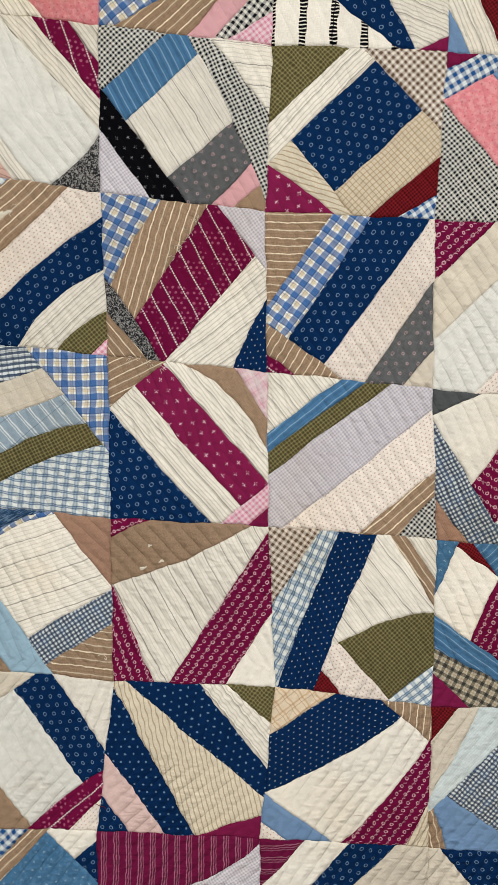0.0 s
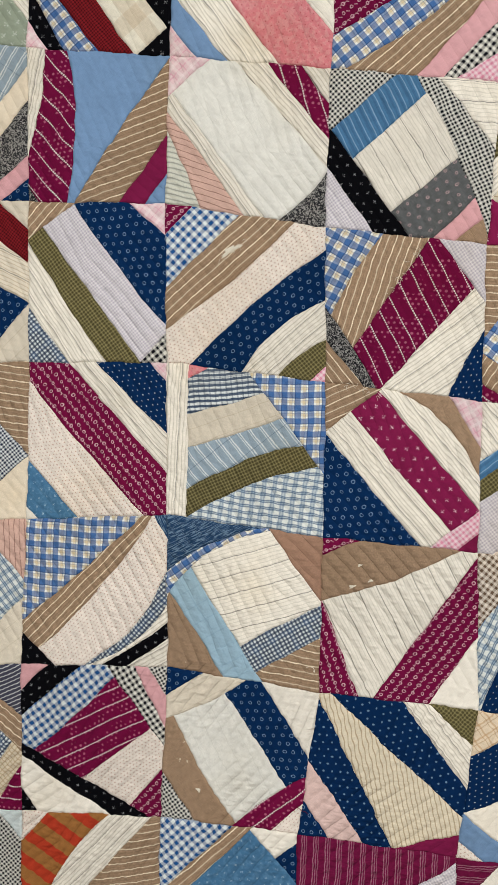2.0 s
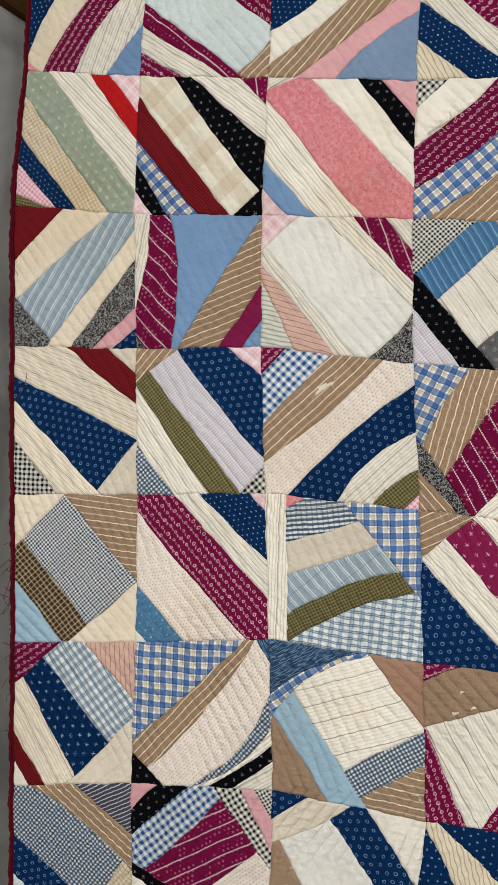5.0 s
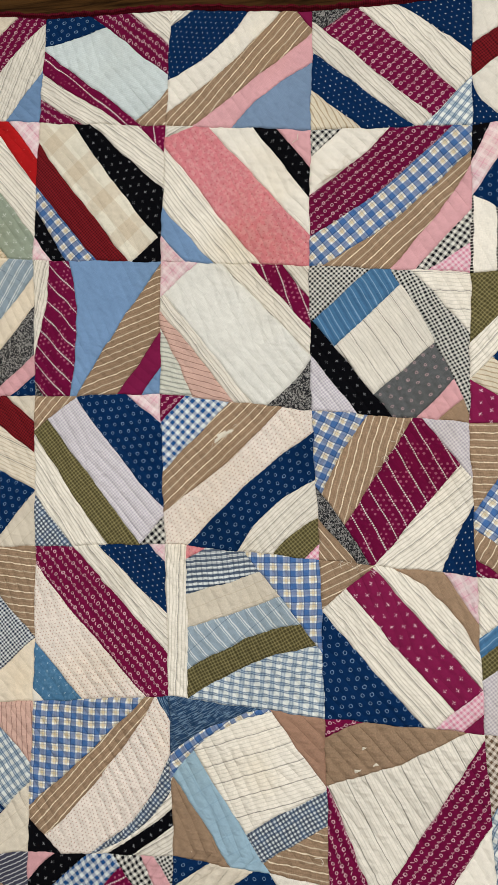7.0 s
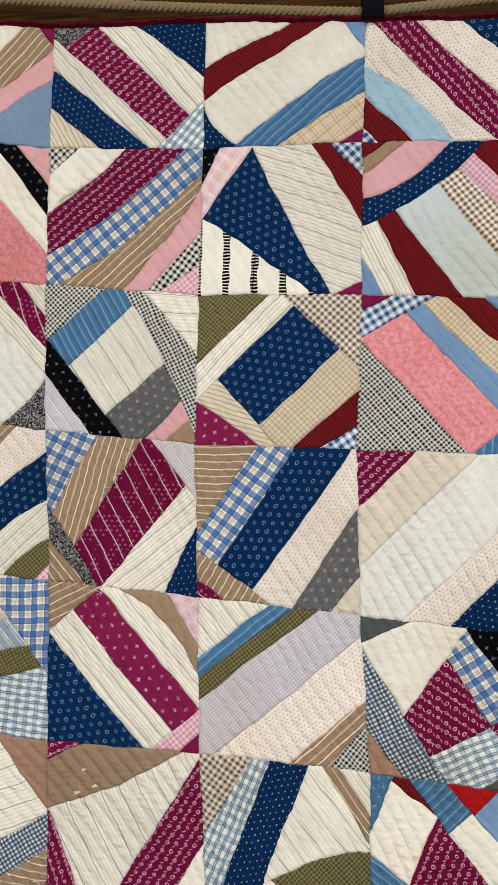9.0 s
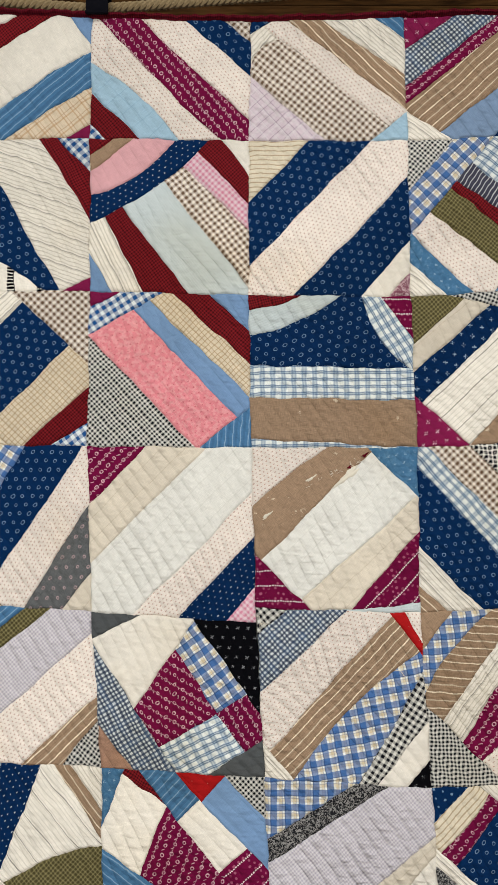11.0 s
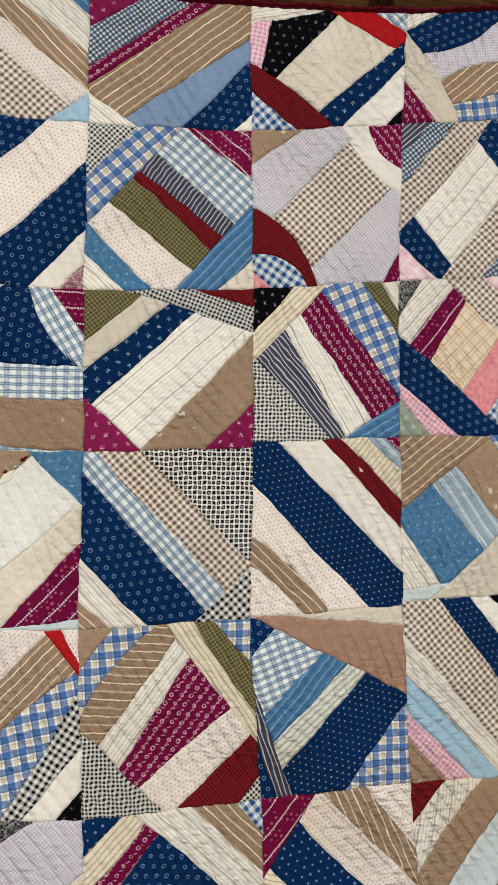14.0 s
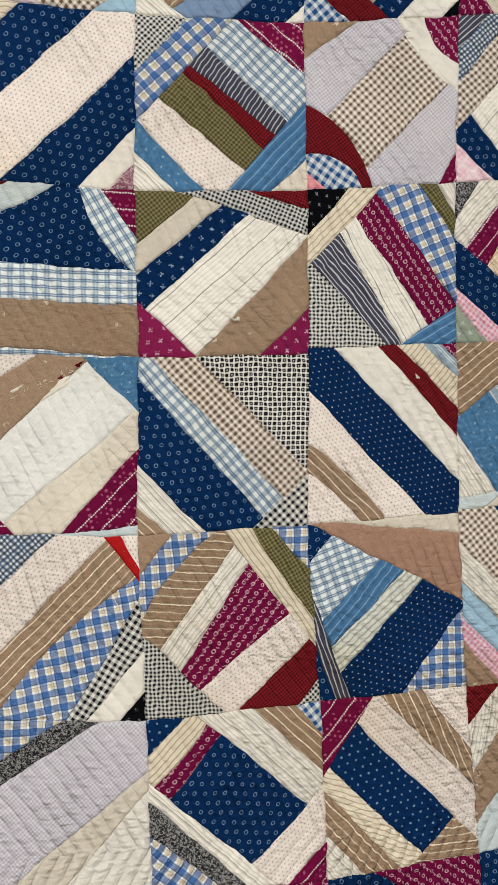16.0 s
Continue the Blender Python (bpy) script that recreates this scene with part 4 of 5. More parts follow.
block(2, 8, 48, 58, "wc@-60", [
    (87, 0, 100, 20, 0, "cs"), (73, -1, 100, 34, 0, "ol"), (0, 29, 26, 1, 0, "bk"), (0, 49, 50, -1, 0, "ys"),
    (100, 77, 61, 100, 0, "bs"), (48, 6, 100, 76, 0, "pl@-65"), (32, 19, 81, 89, 0, "mf"), (1, 45, 54, 102, 0, "kh@0"),
    (21, 27, 63, 101, 0, "ks@-50")])
block(2, 9, 50, 41, "yp@45", [
    (0, 75, 25, 101, 0, "sg"), (-1, 65, 47, 101, 0, "pg"), (-1, 34, 86, 101, 0, "nr"), (81, -1, 103, 16, 0, "nr"),
    (66, -1, 102, 26, 0, "pp"), (38, 2, 102, 54, 0, "bg@-45"), (102, 72, 77, 100, 0, "ks@-30"), (101, 51, 67, 89, 0, "gb"),
    (82, 36, 47, 75, 0, "pk"), (0, 24, 18, 0, 0, "gk"), (7, 42, 43, 4, 0, "cs"), (24, 53, 54, 14, 0, "md")])
block(3, 0, 59, 52, "nr", [
    (76, -1, 101, 18, 0, "ec"), (44, 0, 101, 39, 0, "rd"), (0, 21, 100, 63, -2, "cz"), (0, 63, 38, 101, 0, "kg@0"),
    (0, 36, 71, 100, 0, "cz"), (101, 63, 65, 100, 0, "ec")])
block(3, 1, 51, 44, "lv", [
    (-2, 25, 34, 0, 0, "tb@50"), (0, 66, 30, 100, 0, "bp"), (1, 27, 56, 100, 0, "cs"), (10, 14, 80, 98, 0, "ol"),
    (74, 0, 101, 20, 0, "pp"), (32, -1, 101, 77, 2, "nr"), (102, 80, 82, 98, 0, "kg")])
block(3, 2, 62, 44, "dt", [
    (89, 102, 102, 87, 0, "pg"), (1, 18, 17, 0, 0, "mf"), (1, 51, 46, 1, 0, "gb"), (0, 79, 81, 0, 3, "tb"), (70, 101, 101, 72, -3, "ol"),
    (46, 102, 102, 46, -6, "cs"), (14, 101, 103, 12, -3, "nr")])
block(3, 3, 51, 53, "md@-60", [
    (1, 74, 26, 101, 0, "tb"), (1, 52, 35, 102, 0, "gk"), (2, 60, 37, -1, -2, "pl@65"), (15, 80, 65, 1, 0, "tb@75"),
    (72, 1, 99, 35, 0, "lv"), (100, 53, 78, 101, 0, "nd"), (93, 29, 35, 102, 0, "cs@40")])
block(3, 4, 49, 41, "nr", [
    (0, 88, 17, 100, 0, "md"), (-1, 68, 47, 101, 0, "tb@60"), (-1, 60, 40, 0, 0, "tb@2"), (12, 80, 63, -1, 0, "pl@55"),
    (101, 75, 81, 101, 0, "ec"), (57, 103, 101, 34, 0, "gy"), (34, 93, 98, -1, 0, "dt")])
block(3, 5, 48, 38, "wh", [
    (-1, 36, 37, -1, 0, "mf"), (-1, 72, 72, 0, 0, "ec"), (101, 79, 81, 101, 0, "pg"), (52, 101, 102, 49, 0, "nd"),
    (24, 101, 102, 24, 0, "dt")])
block(3, 6, 46, 44, "wh", [
    (34, 102, 102, 94, 0, "aq"),
    (-1, 66, 35, 101, 0, "md@0"), (71, 1, 102, 33, 0, "bf"), (102, 49, 56, 101, 0, "md@45"), (102, 27, 27, 95, 0, "ec"),
    (-1, 38, 46, 0, -2, "dt"), (2, 72, 74, 1, 0, "tp")])
block(3, 7, 41, 44, "pb", [
    (-1, 83, 19, 102, 0, "tb"), (-1, 59, 42, 103, 0, "cs"), (101, 69, 71, 96, 0, "kg"), (32, 0, 101, 69, 0, "kk@0"),
    (6, -1, 85, 83, 0, "bg"), (-3, 8, 74, 95, 0, "nr")])
block(3, 8, 48, 51, "nd", [
    (32, 104, 102, 102, 0, "ec"), (89, 0, 102, 11, 0, "mf"), (76, -1, 102, 22, 0, "bw"), (59, 0, 103, 41, 0, "ys@48"),
    (46, 0, 102, 57, 0, "rd"), (18, 1, 103, 84, 0, "cw"), (-1, 70, 37, 104, -2, "dt"), (-1, 54, 54, 106, -5, "tb"),
    (0, 24, 85, 107, 0, "dt")])
block(3, 9, 53, 34, "bw@-55", [
    (69, 0, 103, 45, 0, "pl@-65"), (-1, 45, 73, 0, 0, "tb@38"), (103, 41, 28, 95, 0, "ec"), (-1, 93, 33, 91, 0, "aq"),
    (-1, 52, 30, 95, 0, "cs"), (40, 16, 80, 61, 0, "tp"), (22, 29, 65, 75, 0, "bf")])
block(4, 0, 54, 44, "bc", [
    (0, 35, 44, -1, 0, "cy"), (41, 0, 101, 60, 0, "tb@-5"), (101, 59, 44, 101, 0, "cy"), (0, 57, 39, 99, 0, "lt"),
    (8, 32, 60, 87, 0, "oc")])
block(4, 1, 53, 53, "mf", [
    (0, 92, 10, 101, 0, "cw"), (-1, 61, 38, 100, 0, "bf"), (1, 13, 85, 101, 0, "dt"), (85, -3, 102, 14, 0, "pp"),
    (47, -2, 100, 46, 0, "nd"), (29, -1, 102, 74, 0, "cs")])
block(4, 2, 47, 31, "ec", [
    (14, 0, 13, 100, 0, "cs@90"), (50, -2, 99, 58, 0, "pl@2"), (13, 100, 100, 54, -5, "pb@-5"), (13, 82, 85, 43, -4, "ol"),
    (14, 9, 28, -1, 0, "pk"), (15, 32, 65, 11, 0, "bd@8"), (14, 54, 77, 26, 0, "bw@-48")])
block(4, 3, 54, 47, "mq@-50", [
    (99, 88, 86, 101, 0, "mp"), (100, 72, 68, 102, 0, "pg"), (2, 30, 37, 0, 0, "tb@28"), (1, 34, 65, 101, 0, "nr"),
    (14, 15, 85, 91, 0, "cs"), (79, 0, 99, 29, 0, "pp"), (50, 1, 99, 48, -6, "tp"), (35, 1, 99, 71, 0, "cs")])
block(4, 4, 49, 39, "lv", [
    (102, 67, 76, 101, 0, "kh"), (102, 53, 52, 101, 0, "tb"), (102, 12, 9, 100, 0, "dt"), (-2, 41, 47, -2, 0, "cs@-50"),
    (-2, 54, 61, -1, 0, "bs"), (-2, 68, 76, -1, 0, "ol")])
block(4, 5, 50, 52, "mf@-30", [
    (-3, 68, 22, 103, 0, "tr"), (0, 21, 47, 103, 0, "bp"), (-1, 18, 31, -1, 0, "gs"), (61, -1, 100, 60, 0, "bk"),
    (102, 75, 62, 102, 0, "gs"), (63, 1, 24, 59, 0, "cw"), (40, 83, 93, 47, 0, (64, 79, "pb@25", [(72, 59, 88, 84, 0, "mf")])), (51, 23, 74, 61, 0, "pl@-55")])
block(4, 6, 56, 42, "tb@45", [
    (100, 84, 87, 99, 0, "bk"), (68, 100, 102, 60, 0, "cw"), (56, 101, 101, 32, 0, "kg"), (90, 0, 100, 18, 0, "dt"),
    (82, 1, 99, 24, 0, "rr"), (17, 100, 100, 22, -6, "pl@10"), (-2, 78, 20, 102, 0, "cs"), (-2, 18, 19, 0, 0, "kg"),
    (-3, 53, 56, -1, 0, "bp"), (6, 82, 83, 1, 0, "dt")])
block(4, 7, 60, 53, "mf", [
    (101, 87, 86, 101, 0, "kh"), (78, 0, 100, 25, 0, "pl@0"), (66, 0, 102, 57, 0, "ol"), (51, 2, 102, 72, 0, "ys@-55"), (0, 54, 52, 108, 0, "kh@0"),
    (100, 61, 46, 105, 0, "rd"), (87, 47, 33, 85, 0, "dt"), (-1, 23, 20, 0, 0, "tp"), (-1, 48, 45, 0, -4, "pl@5"),
    (8, 64, 60, 4, 0, "tb@-5"), (21, 74, 66, 16, 0, "cs")])
block(4, 8, 57, 68, "nd", [
    (18, 0, 102, 12, 0, "ec"), (3, 1, 101, 51, 0, "tr"), (102, 53, 53, 102, 0, "pl@0"), (-1, 67, 12, 104, 0, "nr"),
    (-1, 39, 22, 105, 0, "ks"), (-2, 24, 18, 5, 0, "nr"), (4, 56, 47, 22, 0, "pb@20"), (11, 70, 62, 30, 0, "bs@50"),
    (16, 85, 73, 37, 0, "sp")])
block(4, 9, 43, 38, "bg@-50", [
    (0, 74, 28, 102, 0, "tp"), (-2, 59, 48, 102, 0, "pg"), (-1, 40, 70, 100, 0, "lt"), (-1, 17, 84, 99, 0, "cs"),
    (77, -2, 102, 26, 0, "pp"), (62, -2, 103, 32, 0, "bk"), (48, -2, 101, 56, 0, "cw"), (26, 0, 99, 78, 0, "nd")])
block(5, 0, 41, 53, "nc", [
    (-1, 80, 14, 101, 0, "cw"), (0, 61, 28, 101, 0, "rd"), (0, 29, 41, -1, 0, "mf"), (104, 51, 46, 100, 0, "ec"),
    (7, 22, 56, 99, 0, "cz"), (57, -1, 103, 44, 0, "ps@-85"), (24, 10, 82, 72, 0, "pb@-50")])
block(5, 1, 69, 44, "dt", [
    (0, 78, 22, 99, 0, "bk"), (77, 97, 103, 79, 0, "cs"), (59, 98, 103, 69, 0, "bk"), (49, 99, 104, 53, 6, "cs"),
    (43, 100, 103, 28, 9, "bp"), (91, -1, 103, 22, 0, "dk"), (0, 70, 83, 0, 0, "pl@0"), (11, 90, 90, 0, 4, "tb")])
block(5, 2, 64, 39, "wc@20", [
    (66, 1, 101, 42, 0, "tr"), (0, 37, 65, -1, -5, "dk"), (1, 52, 68, 1, -9, "pl"), (2, 50, 40, 104, 0, "tp"),
    (18, 35, 65, 103, 0, "lt"), (57, 96, 101, 63, 0, "tb@-5"), (50, 77, 101, 42, 0, "bp")])
block(5, 3, 46, 64, "wc@-60", [
    (0, 11, 24, 0, 0, "mf"), (101, 52, 69, 100, 0, "cw"), (100, 3, 34, 100, 0, "mf"), (1, 40, 88, 1, 3, "tp"),
    (1, 41, 25, 100, 0, "mf")])
block(5, 4, 72, 27, "wc@-50", [
    (-1, 50, 32, -1, 0, "bg"), (1, 100, 42, 0, 0, "pb"), (24, 100, 65, -2, 0, "nd"), (79, -3, 101, 25, 0, "cs"),
    (70, -2, 101, 41, 0, "tb"), (102, 73, 72, 100, 0, "pb"), (40, 69, 103, 43, -4, (73, 72, "ol", [(30, 87, 44, 102, 0, "rd"), (40, 68, 74, 100, 0, "dt")]))])
block(5, 5, 15, 38, "cw", [
    (3, 82, 24, 100, 0, "mp"), (2, 66, 44, 85, 0, "kp"), (16, 55, 45, 74, 0, "bs"), (75, 0, 101, 26, 0, "kh"),
    (46, 1, 100, 55, 0, (81, 22, "lb", [(60, 17, 75, 1, 0, "rr")])), (24, 2, 75, 62, 0, (66, 35, "cw", [(46, 29, 60, 15, 0, "bs"), (69, 58, 88, 42, 0, "md")])), (-5, 45, 12, 4, 0, "bf"), (11, 2, 40, 20, 0, "rd"),
    (38, 23, 20, 66, 0, "mf")])
block(5, 6, 65, 40, "lv", [
    (-2, 38, 55, 0, 0, "pl@0"), (2, 49, 75, 0, 0, "gk"), (52, 95, 102, 38, 0, "cw"), (24, 94, 101, 28, 0, "ec")])
block(5, 7, 50, 50, "nr", [
    (99, 79, 76, 101, 0, "md"), (88, 3, 101, 20, 0, "gb"), (66, 6, 100, 39, 0, "tb"), (4, 70, 39, 99, 0, "pl"),
    (5, 51, 53, 99, 0, "gk"), (10, 45, 59, 90, 0, "cs"), (92, 54, 49, 94, 0, "dt"), (38, 9, 95, 61, 0, "cs"),
    (0, 21, 20, 2, 0, "nf"), (0, 41, 35, 4, 2, "ys"), (2, 59, 46, 6, 0, "mf")])
block(5, 8, 43, 54, "nf", [
    (0, 42, 34, 2, 0, "md"), (70, 1, 98, 34, 0, "dt"), (42, 2, 97, 56, 0, "tb@-65"), (25, 16, 88, 79, 0, "dt"),
    (96, 68, 59, 97, 0, "tb@0"), (-2, 73, 26, 102, 0, "cs"), (-1, 49, 49, 102, 0, "tb"), (3, 36, 68, 100, 0, "ys@-20")])
block(5, 9, 60, 37, "aq", [
    (-4, 26, 20, 5, 0, "rd"), (-4, 55, 52, 2, 0, "cs@80"), (6, 77, 85, 1, 0, "tp"), (69, 85, 102, 60, 0, "ys"),
    (41, 82, 103, 28, 0, "tp")])
block(6, 0, 54, 45, "bp", [
    (51, -2, 101, 36, 0, "ks@30"), (13, -1, 101, 61, -4, "tb"), (100, 69, 76, 101, 0, "md@0"), (5, 69, 50, 104, 0, "aq"),
    (6, 41, 78, 95, 0, "nr"), (92, 54, 65, 87, 0, "yc")])
block(6, 1, 54, 40, "md@30", [
    (-1, 83, 12, 101, 0, "bk"), (0, 62, 61, 98, 0, "cw"), (0, 54, 84, 96, 0, "bk"), (100, 68, 73, 98, 0, "mf"), (-1, 19, 21, -2, 0, "pe"),
    (-1, 36, 44, -2, 0, "bk"), (87, 0, 101, 20, 0, "kh"), (77, -2, 100, 41, 0, "pe"), (58, -1, 100, 53, 0, "kg"),
    (-1, 66, 66, 6, 2, "gb"), (96, 36, 44, 77, 0, "dt")])
block(6, 2, 49, 51, "wh@-60", [
    (-3, 66, 27, 103, 0, "kh"), (81, 100, 103, 75, 0, "dt"), (50, 103, 100, 59, -2, "md"), (-1, 20, 23, 1, 0, "nr"),
    (0, 34, 52, 0, 3, "ec"), (62, 0, 101, 47, 0, "cw"), (37, 8, 91, 73, 0, "nr"), (4, 29, 58, 101, 3, "tp")])
block(6, 3, 54, 51, "ys@-75", [
    (69, 0, 104, 27, 0, "ol"), (52, -1, 102, 56, 0, "cs"), (7, 0, 104, 76, 0, "nf"), (-2, 73, 21, 102, 0, "nr"),
    (-4, 42, 43, 102, 0, "pf"), (-1, 2, 60, 100, 0, "nf"), (59, 101, 101, 84, 0, "mp")])
block(6, 4, 48, 60, "cw", [
    (-1, 88, 16, 100, 0, "dt"), (2, 71, 39, 97, 0, "lb"), (101, 66, 86, 101, 0, "ys"), (48, 100, 100, 21, 4, "mf"),
    (67, -1, 98, 24, 0, "tb@85"), (0, 31, 41, -2, 0, "yp"), (0, 69, 82, 9, 4, "nd")])
block(6, 5, 36, 58, "bp", [
    (0, 24, 18, -1, 0, "rd"), (2, 60, 31, -1, 0, "ec"), (3, 71, 49, 17, 0, "aq"), (2, 67, 12, 103, 0, "tb"),
    (11, 62, 47, 88, 0, "lb")])
block(7, 0, 68, 33, "kh", [
    (21, 1, 63, 54, 0, "cw"), (33, 0, 70, 54, 0, "rd"), (81, 1, 101, 22, 0, "aq")])
block(7, 1, 30, 18, "or@-30", [
    (-1, 24, 22, -3, 0, "dt"), (97, -4, 55, 45, 0, "tb@15"), (73, -8, 25, 48, 4, "cs")])
block(7, 2, 87, 3, "cw", [
    (56, -2, 18, 36, 0, "gb"), (68, 0, 36, 33, 0, "tb"), (64, 0, 90, 25, 0, "bf"), (73, 29, 104, 4, 0, "nr")])
block(7, 3, 44, 16, "ms@90", [
    (101, 3, 54, 35, -3, "lv")])
block(7, 4, 58, 17, "nr", [
    (1, 32, 29, -2, 0, "ms@5"), (29, 33, 55, -3, 0, "cw"), (53, 32, 83, -2, 0, "ec")])
block(7, 5, 33, 13, "nr", [
    (10, 3, 28, 24, 0, "ec")])


# squares below the filmed part, pieced in the same way
for c, wide in zip(range(6, 10), (0, 6, -5, 3)):
    block(6, c, 50, 50, "nr", [(0, 70 + wide, 70, 100, 0, "tb"), (0, 40 - wide, 100, 92, 4, "dt"), (30, 0, 100, 55 + wide, 0, "mf")])
    block(7, c, 50, 50, "cs", [(0, 30 + wide, 45, 0, 0, "pl"), (0, 62, 90, 0, -4, "nd"), (25, 100, 100, 40 - wide, 3, "tp")])

# muslin lining behind all the squares
bm = bmesh.new()
ring = [SEAM[0, c] for c in range(11)] + [SEAM[r, 10] for r in range(1, 9)] + [SEAM[8, c] for c in range(9, -1, -1)] + [SEAM[r, 0] for r in range(7, 0, -1)]
fr = [bm.verts.new((x, 0.0203, z)) for x, z in ring]
re = [bm.verts.new((x, 0.0215, z)) for x, z in ring]
bm.faces.new(fr[::-1])
bm.faces.new(re)
for i in range(len(ring)):
    bm.faces.new((fr[i], fr[(i + 1) % len(ring)], re[(i + 1) % len(ring)], re[i]))
part("lining", bm, LINING, quilt, "cream muslin lining")


def smooth_edge(points, step=0.006):
    """Points along an edge of the quilt, rounded between the seams."""
    out = []
    for i in range(len(points) - 1):
        p0, p1, p2, p3 = (np.array(points[min(max(k, 0), len(points) - 1)]) for k in (i - 1, i, i + 1, i + 2))
        n = max(2, int(np.hypot(*(p2 - p1)) / step))
        for k in range(n):
            t = k / n
            out.append(0.5 * (2 * p1 + (p2 - p0) * t + (2 * p0 - 5 * p1 + 4 * p2 - p3) * t * t + (3 * p1 - p0 - 3 * p2 + p3) * t ** 3))
    return out + [np.array(points[-1])]


def binding(points, nx, nz):
    """A folded strip of red cloth along one edge: a flattened roll with small gathers."""
    path = smooth_edge(points)
    bm = bmesh.new()
    uvs = bm.loops.layers.uv.new("cloth")
    sides, loops = 10, []
    for i, p in enumerate(path):
        w = 0.0040 * (1 + 0.05 * math.sin(i * 1.7) + 0.08 * math.sin(i * 0.43))
        d = 0.0042 * (1 + 0.14 * math.sin(i * 2.3 + 1))
        sway = 0.0009 * math.sin(i * 0.37) + 0.0006 * math.sin(i * 1.13)
        h = float(relief(np.array([p[0]]), np.array([p[1]]))[0])
        ring = []
        for k in range(sides):
            a = k * math.tau / sides
            o = 0.0022 + sway + w * math.cos(a)
            ring.append(bm.verts.new((p[0] + nx * o, 0.0060 - h + d * 2.6 * math.sin(a), p[1] + nz * o)))
        loops.append(ring)
    for i, (a, b) in enumerate(zip(loops, loops[1:])):
        for k in range(sides):
            f = bm.faces.new((a[k], a[(k + 1) % sides], b[(k + 1) % sides], b[k]))
            for loop, (s, t) in zip(f.loops, ((i, k), (i, k + 1), (i + 1, k + 1), (i + 1, k))):
                loop[uvs].uv = (s * 0.006, t * 0.003)
    bm.faces.new(loops[0][::-1])
    bm.faces.new(loops[-1])
    part("binding", bm, BINDING, quilt, "dark red binding frayed along the edge")


binding([SEAM[0, c] for c in range(11)], 0, 1)
binding([SEAM[8, c] for c in range(11)], 0, -1)
binding([SEAM[r, 0] for r in range(9)], -1, 0)
binding([SEAM[r, 10] for r in range(9)], 1, 0)


# ---- wear along the seams and edges ----
def worn_spot(x0, z0, x1, z1, width, material, label):
    """A ragged hole between two points, through which the layer beneath bulges."""
    bm = bmesh.new()
    mid, along = np.array([(x0 + x1) / 2, (z0 + z1) / 2]), np.array([x1 - x0, z1 - z0]) / 2
    across = np.array([-along[1], along[0]]) / np.hypot(*along) * width / 2
    rings, n = [], 22
    for k in range(4):
        ring = []
        for i in range(n):
            a = i * math.tau / n
            rag = 1 + 0.30 * math.sin(3 * a + 90 * x0) + 0.18 * math.sin(7 * a + 60 * z0)
            p = mid + (along * math.cos(a) + across * math.sin(a)) * rag * (1 - k / 4)
            h = float(relief(np.array([p[0]]), np.array([p[1]]))[0]) + (-0.0012, 0.0002, 0.0008, 0.0010)[k]
            ring.append(bm.verts.new((p[0], -h, p[1])))
        rings.append(ring)
    for a, b in zip(rings, rings[1:]):
        for i in range(n):
            bm.faces.new((a[i], a[(i + 1) % n], b[(i + 1) % n], b[i]))
    bm.faces.new(rings[-1])
    part("worn_spot", bm, material, quilt, label)


RUBBED = "rubbed hole with pale batting showing"
worn_spot(0.452, 1.466, 0.480, 1.485, 0.009, BATTING, RUBBED)
worn_spot(1.306, 1.441, 1.336, 1.465, 0.010, BATTING, RUBBED)
worn_spot(1.266, 1.444, 1.282, 1.454, 0.004, BATTING, RUBBED)
worn_spot(1.212, 1.398, 1.226, 1.409, 0.005, BATTING, RUBBED)
worn_spot(0.645, 1.049, 0.655, 1.053, 0.005, BATTING, RUBBED)
worn_spot(0.655, 1.078, 0.661, 1.081, 0.004, BATTING, RUBBED)
worn_spot(0.669, 1.059, 0.677, 1.062, 0.004, BATTING, RUBBED)
worn_spot(1.506, 1.541, 1.518, 1.535, 0.005, BATTING, RUBBED)
worn_spot(1.518, 1.533, 1.526, 1.536, 0.005, BATTING, RUBBED)
worn_spot(1.474, 1.530, 1.480, 1.535, 0.004, BATTING, RUBBED)
worn_spot(1.516, 1.236, 1.534, 1.252, 0.005, BATTING, RUBBED)
worn_spot(0.589, 1.815, 0.621, 1.834, 0.004, BATTING, RUBBED)
worn_spot(0.461, 0.759, 0.468, 0.754, 0.005, BATTING, RUBBED)
worn_spot(1.739, 1.474, 1.745, 1.468, 0.004, BATTING, RUBBED)
worn_spot(1.319, 1.461, 1.325, 1.465, 0.0045, BINDING, "dark red scrap showing through a hole")
worn_spot(1.337, 1.475, 1.346, 1.481, 0.004, BINDING, "dark red scrap showing through a hole")


def loose_thread(x, z, dx, dz, curl, material):
    """A fine thread end hanging away from the cloth."""
    path = []
    for i in range(14):
        t = i / 13
        path.append((x + dx * t + curl * math.sin(t * 5), -0.003 - 0.006 * t, z + dz * t + 0.4 * curl * math.sin(t * 9)))
    bm = bmesh.new()
    tube(bm, path, 0.00038, 5)
    part("loose_thread", bm, material, quilt)


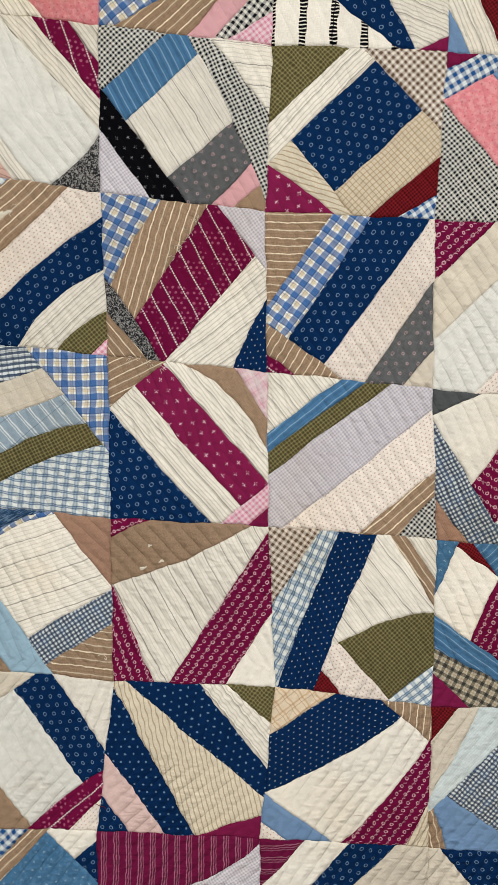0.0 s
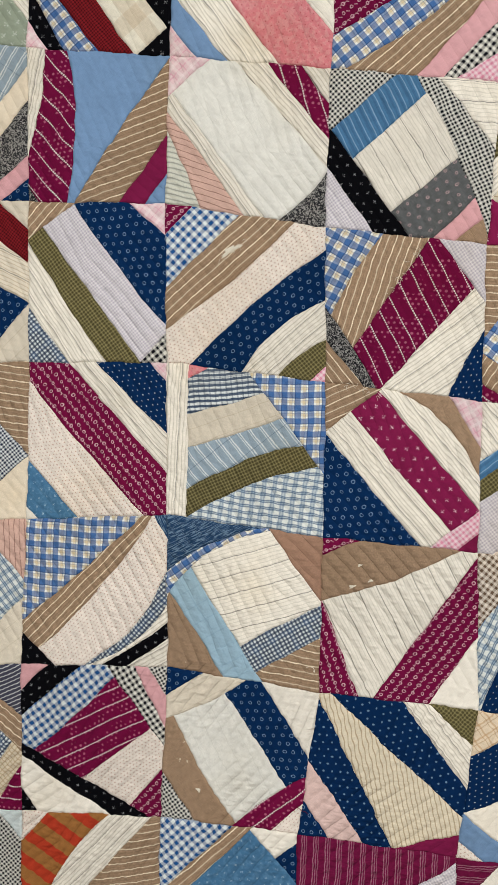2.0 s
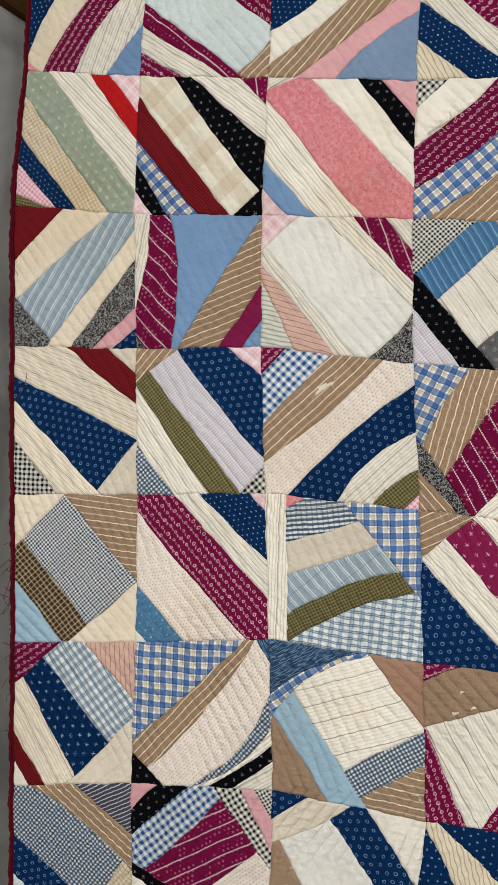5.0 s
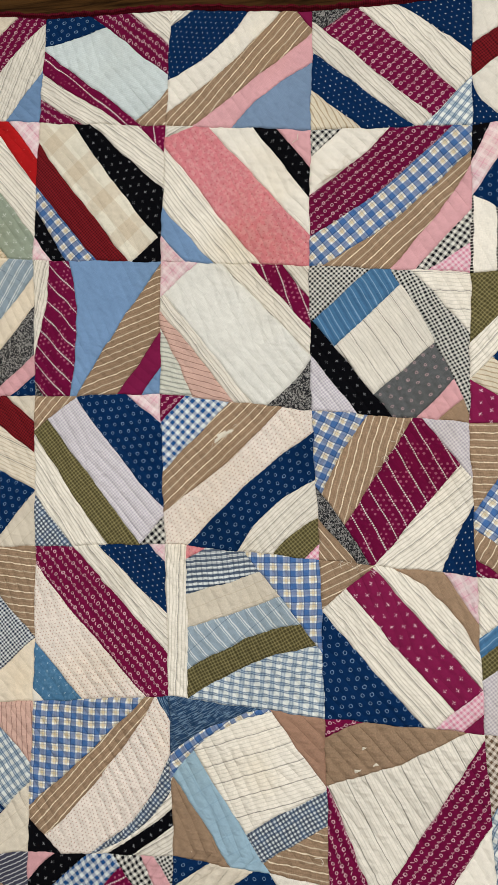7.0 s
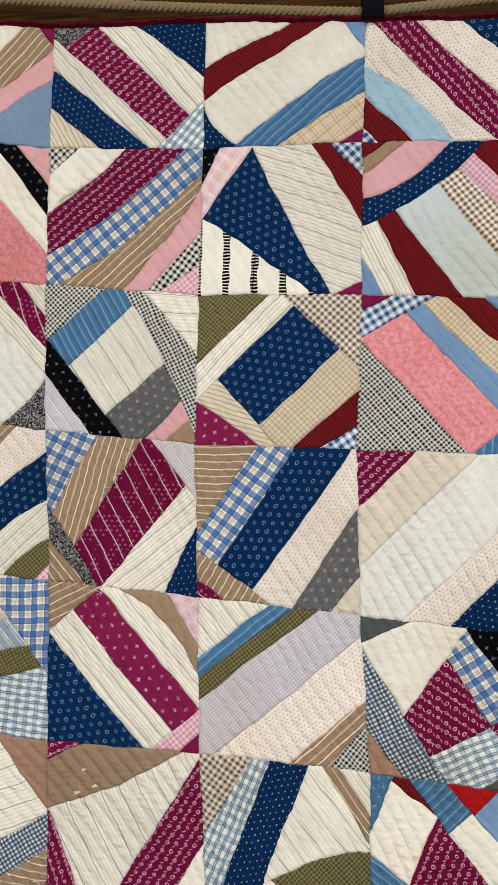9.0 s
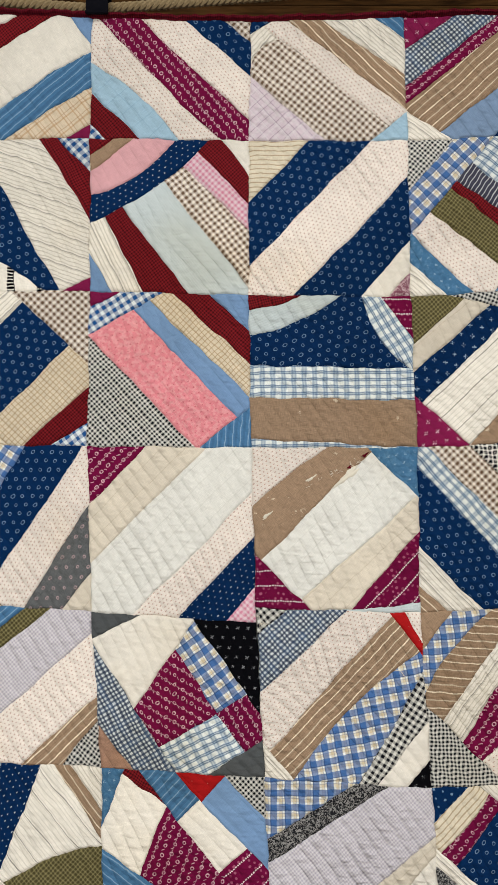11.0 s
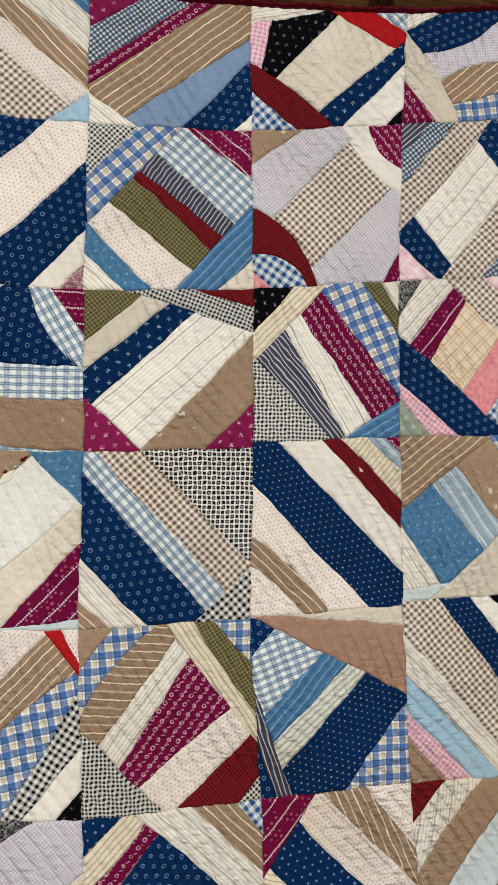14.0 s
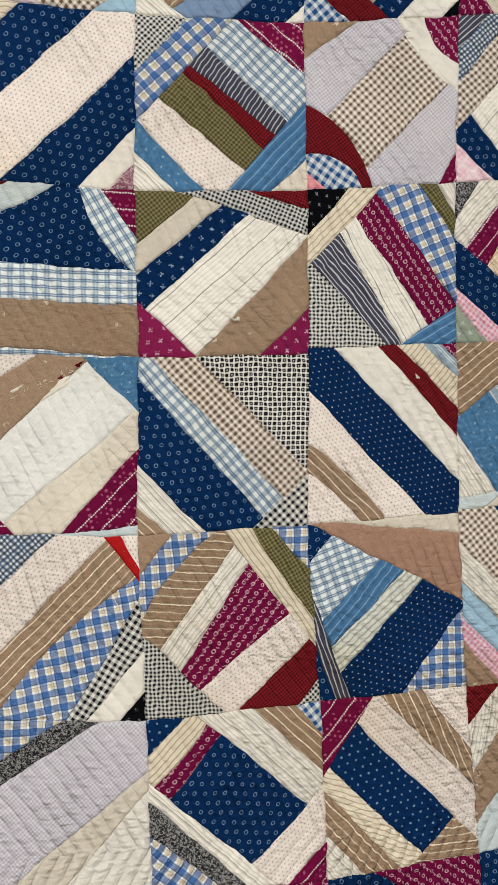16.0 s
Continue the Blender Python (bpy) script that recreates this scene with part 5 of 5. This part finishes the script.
for k in range(16):
    zt = 0.93 + 0.34 * rng.random()
    xe = float(np.interp(-zt, [-SEAM[r, 0][1] for r in range(9)], [SEAM[r, 0][0] for r in range(9)]))
    loose_thread(xe - 0.005, zt, -0.003 - 0.010 * rng.random(), 0.06 * (rng.random() - 0.6), 0.007 * (rng.random() - 0.5), THREAD)
loose_thread(0.001, 1.636, -0.008, 0.022, 0.002, THREAD)
loose_thread(0.022, 1.495, -0.016, -0.06, 0.004, THREAD)
loose_thread(0.555, 1.872, 0.012, 0.008, 0.003, PALETHREAD)
loose_thread(0.598, 0.940, 0.016, -0.004, 0.005, PALETHREAD)
loose_thread(0.612, 0.742, -0.014, 0.012, 0.002, THREAD)
loose_thread(1.375, 1.214, 0.014, -0.007, 0.003, PALETHREAD)


def frayed_seam(x0, z0, x1, z1, number, reach, material, label):
    """A parted seam: short curling thread ends that lie over the cloth."""
    bm = bmesh.new()
    for _ in range(number):
        t, a, length = rng.random(), rng.uniform(0, math.tau), reach * (0.4 + 0.6 * rng.random())
        x, z = x0 + (x1 - x0) * t + 0.002 * rng.normal(), z0 + (z1 - z0) * t + 0.002 * rng.normal()
        path = []
        for k in range(6):
            a += rng.uniform(-0.6, 0.6)
            h = float(relief(np.array([x]), np.array([z]))[0])
            path.append((x, -h - 0.0006 - 0.0010 * math.sin(k * 0.62), z))
            x, z = x + length / 5 * math.cos(a), z + length / 5 * math.sin(a)
        tube(bm, path, 0.00024, 4)
    tagged(part("frayed_seam", bm, material, quilt, label), kind="stuff")


FRAYED = "pale thread ends fraying from a parted seam"
frayed_seam(0.708, 1.489, 0.672, 1.428, 22, 0.008, PALETHREAD, FRAYED)
frayed_seam(0.600, 1.822, 0.640, 1.848, 24, 0.011, PALETHREAD, FRAYED)
frayed_seam(1.516, 1.215, 1.548, 1.254, 18, 0.006, PALETHREAD, FRAYED)
frayed_seam(0.452, 1.464, 0.482, 1.487, 16, 0.007, PALETHREAD, "pale thread ends across a rubbed hole")
frayed_seam(1.268, 1.440, 1.350, 1.478, 22, 0.006, PALETHREAD, "pale thread ends across a rubbed hole")
frayed_seam(0.668, 1.300, 0.625, 1.313, 16, 0.008, PALETHREAD, FRAYED)
frayed_seam(1.200, 1.285, 1.225, 1.262, 14, 0.007, PALETHREAD, FRAYED)


def fringe(column, side, z0, z1, number, material, label):
    """Batting and thread ends that stick out past a worn edge."""
    bm = bmesh.new()
    for _ in range(number):
        z = z0 + (z1 - z0) * rng.random()
        x = float(np.interp(-z, [-SEAM[r, column][1] for r in range(9)], [SEAM[r, column][0] for r in range(9)])) + side * 0.0045
        length = 0.0022 + 0.0032 * rng.random()
        up = 0.004 * (rng.random() - 0.5)
        y = 0.0025 + 0.004 * (rng.random() - 0.5)
        tube(bm, [(x, y, z), (x + side * length * 0.6, y - 0.001, z + up), (x + side * length, y, z + 1.6 * up)], [0.0010, 0.0008, 0.0003], 5)
    tagged(part("fringe", bm, material, quilt, label), kind="stuff")


fringe(10, 1, 1.30, 1.95, 330, PALETHREAD, "pale batting tufts past the frayed binding")
fringe(10, 1, 1.10, 1.98, 160, THREAD, "wine thread ends past the frayed binding")
fringe(0, -1, 0.95, 1.54, 130, THREAD, "wine thread ends past the frayed binding")
fringe(0, -1, 1.44, 1.54, 30, PALETHREAD, "pale batting tufts past the frayed binding")


# ---- rope and clips ----
def rope_line(x):
    """Height of the sagging rope."""
    return 2.063 + 0.0955 * abs(x - 1.004) ** 1.15


def rope():
    thing = tagged(new("rope"), "three-strand jute rope holding the quilt's clips", "rope")
    for strand in range(3):
        path = []
        for i in range(1500):
            x = -0.9 + 3.9 * i / 1499
            a = x * math.tau / 0.024 + strand * math.tau / 3
            path.append((x, 0.007 + 0.0031 * math.sin(a), rope_line(x) + 0.0031 * math.cos(a)))
        bm = bmesh.new()
        tube(bm, path, 0.0034, 7)
        uvs = bm.loops.layers.uv.new("cloth")
        for f in bm.faces:
            for loop in f.loops:
                p = loop.vert.co
                loop[uvs].uv = (p.x, p.x * 0.6 + p.z + p.y)
        part("strand", bm, JUTE, thing)
    return thing


rope()


def clip():
    """A black spring clip: two jaws, a rolled spine and wire handles."""
    thing = tagged(new("spring_clip"), "black metal spring clip gripping the quilt's top edge", "clip", "clips on the rope")
    bm = bmesh.new()
    box(bm, -0.0142, 0.0142, -0.0125, -0.0095, -0.014, 0.014, 0.0012)
    part("front_jaw", bm, BLACKMETAL, thing)
    bm = bmesh.new()
    box(bm, -0.0142, 0.0142, 0.0225, 0.0255, -0.014, 0.014, 0.0012)
    part("rear_jaw", bm, BLACKMETAL, thing)
    bm = bmesh.new()
    box(bm, -0.0142, 0.0142, -0.0130, 0.030, 0.0135, 0.0245, 0.004)
    part("spine", bm, BLACKMETAL, thing)
    bm = bmesh.new()
    tube(bm, [(-0.0142, -0.0130, -0.0125), (0.0142, -0.0130, -0.0125)], 0.0021, 8)
    part("lip", bm, BLACKMETAL, thing)
    bm = bmesh.new()
    tube(bm, [(-0.008, -0.0110, 0.011), (-0.008, -0.0130, 0.036), (0, -0.014, 0.046), (0.008, -0.0130, 0.036), (0.008, -0.0110, 0.011)], 0.0011, 6)
    part("handle", bm, BLACKMETAL, thing)
    return thing


first = clip()
first.matrix_world = pose(1.006, 0.0, 2.056)
copy_thing(first, pose(0.029, 0, 2.110, 0, 4, 0))
copy_thing(first, pose(1.951, -0.004, 2.076, 0, 9, 0))
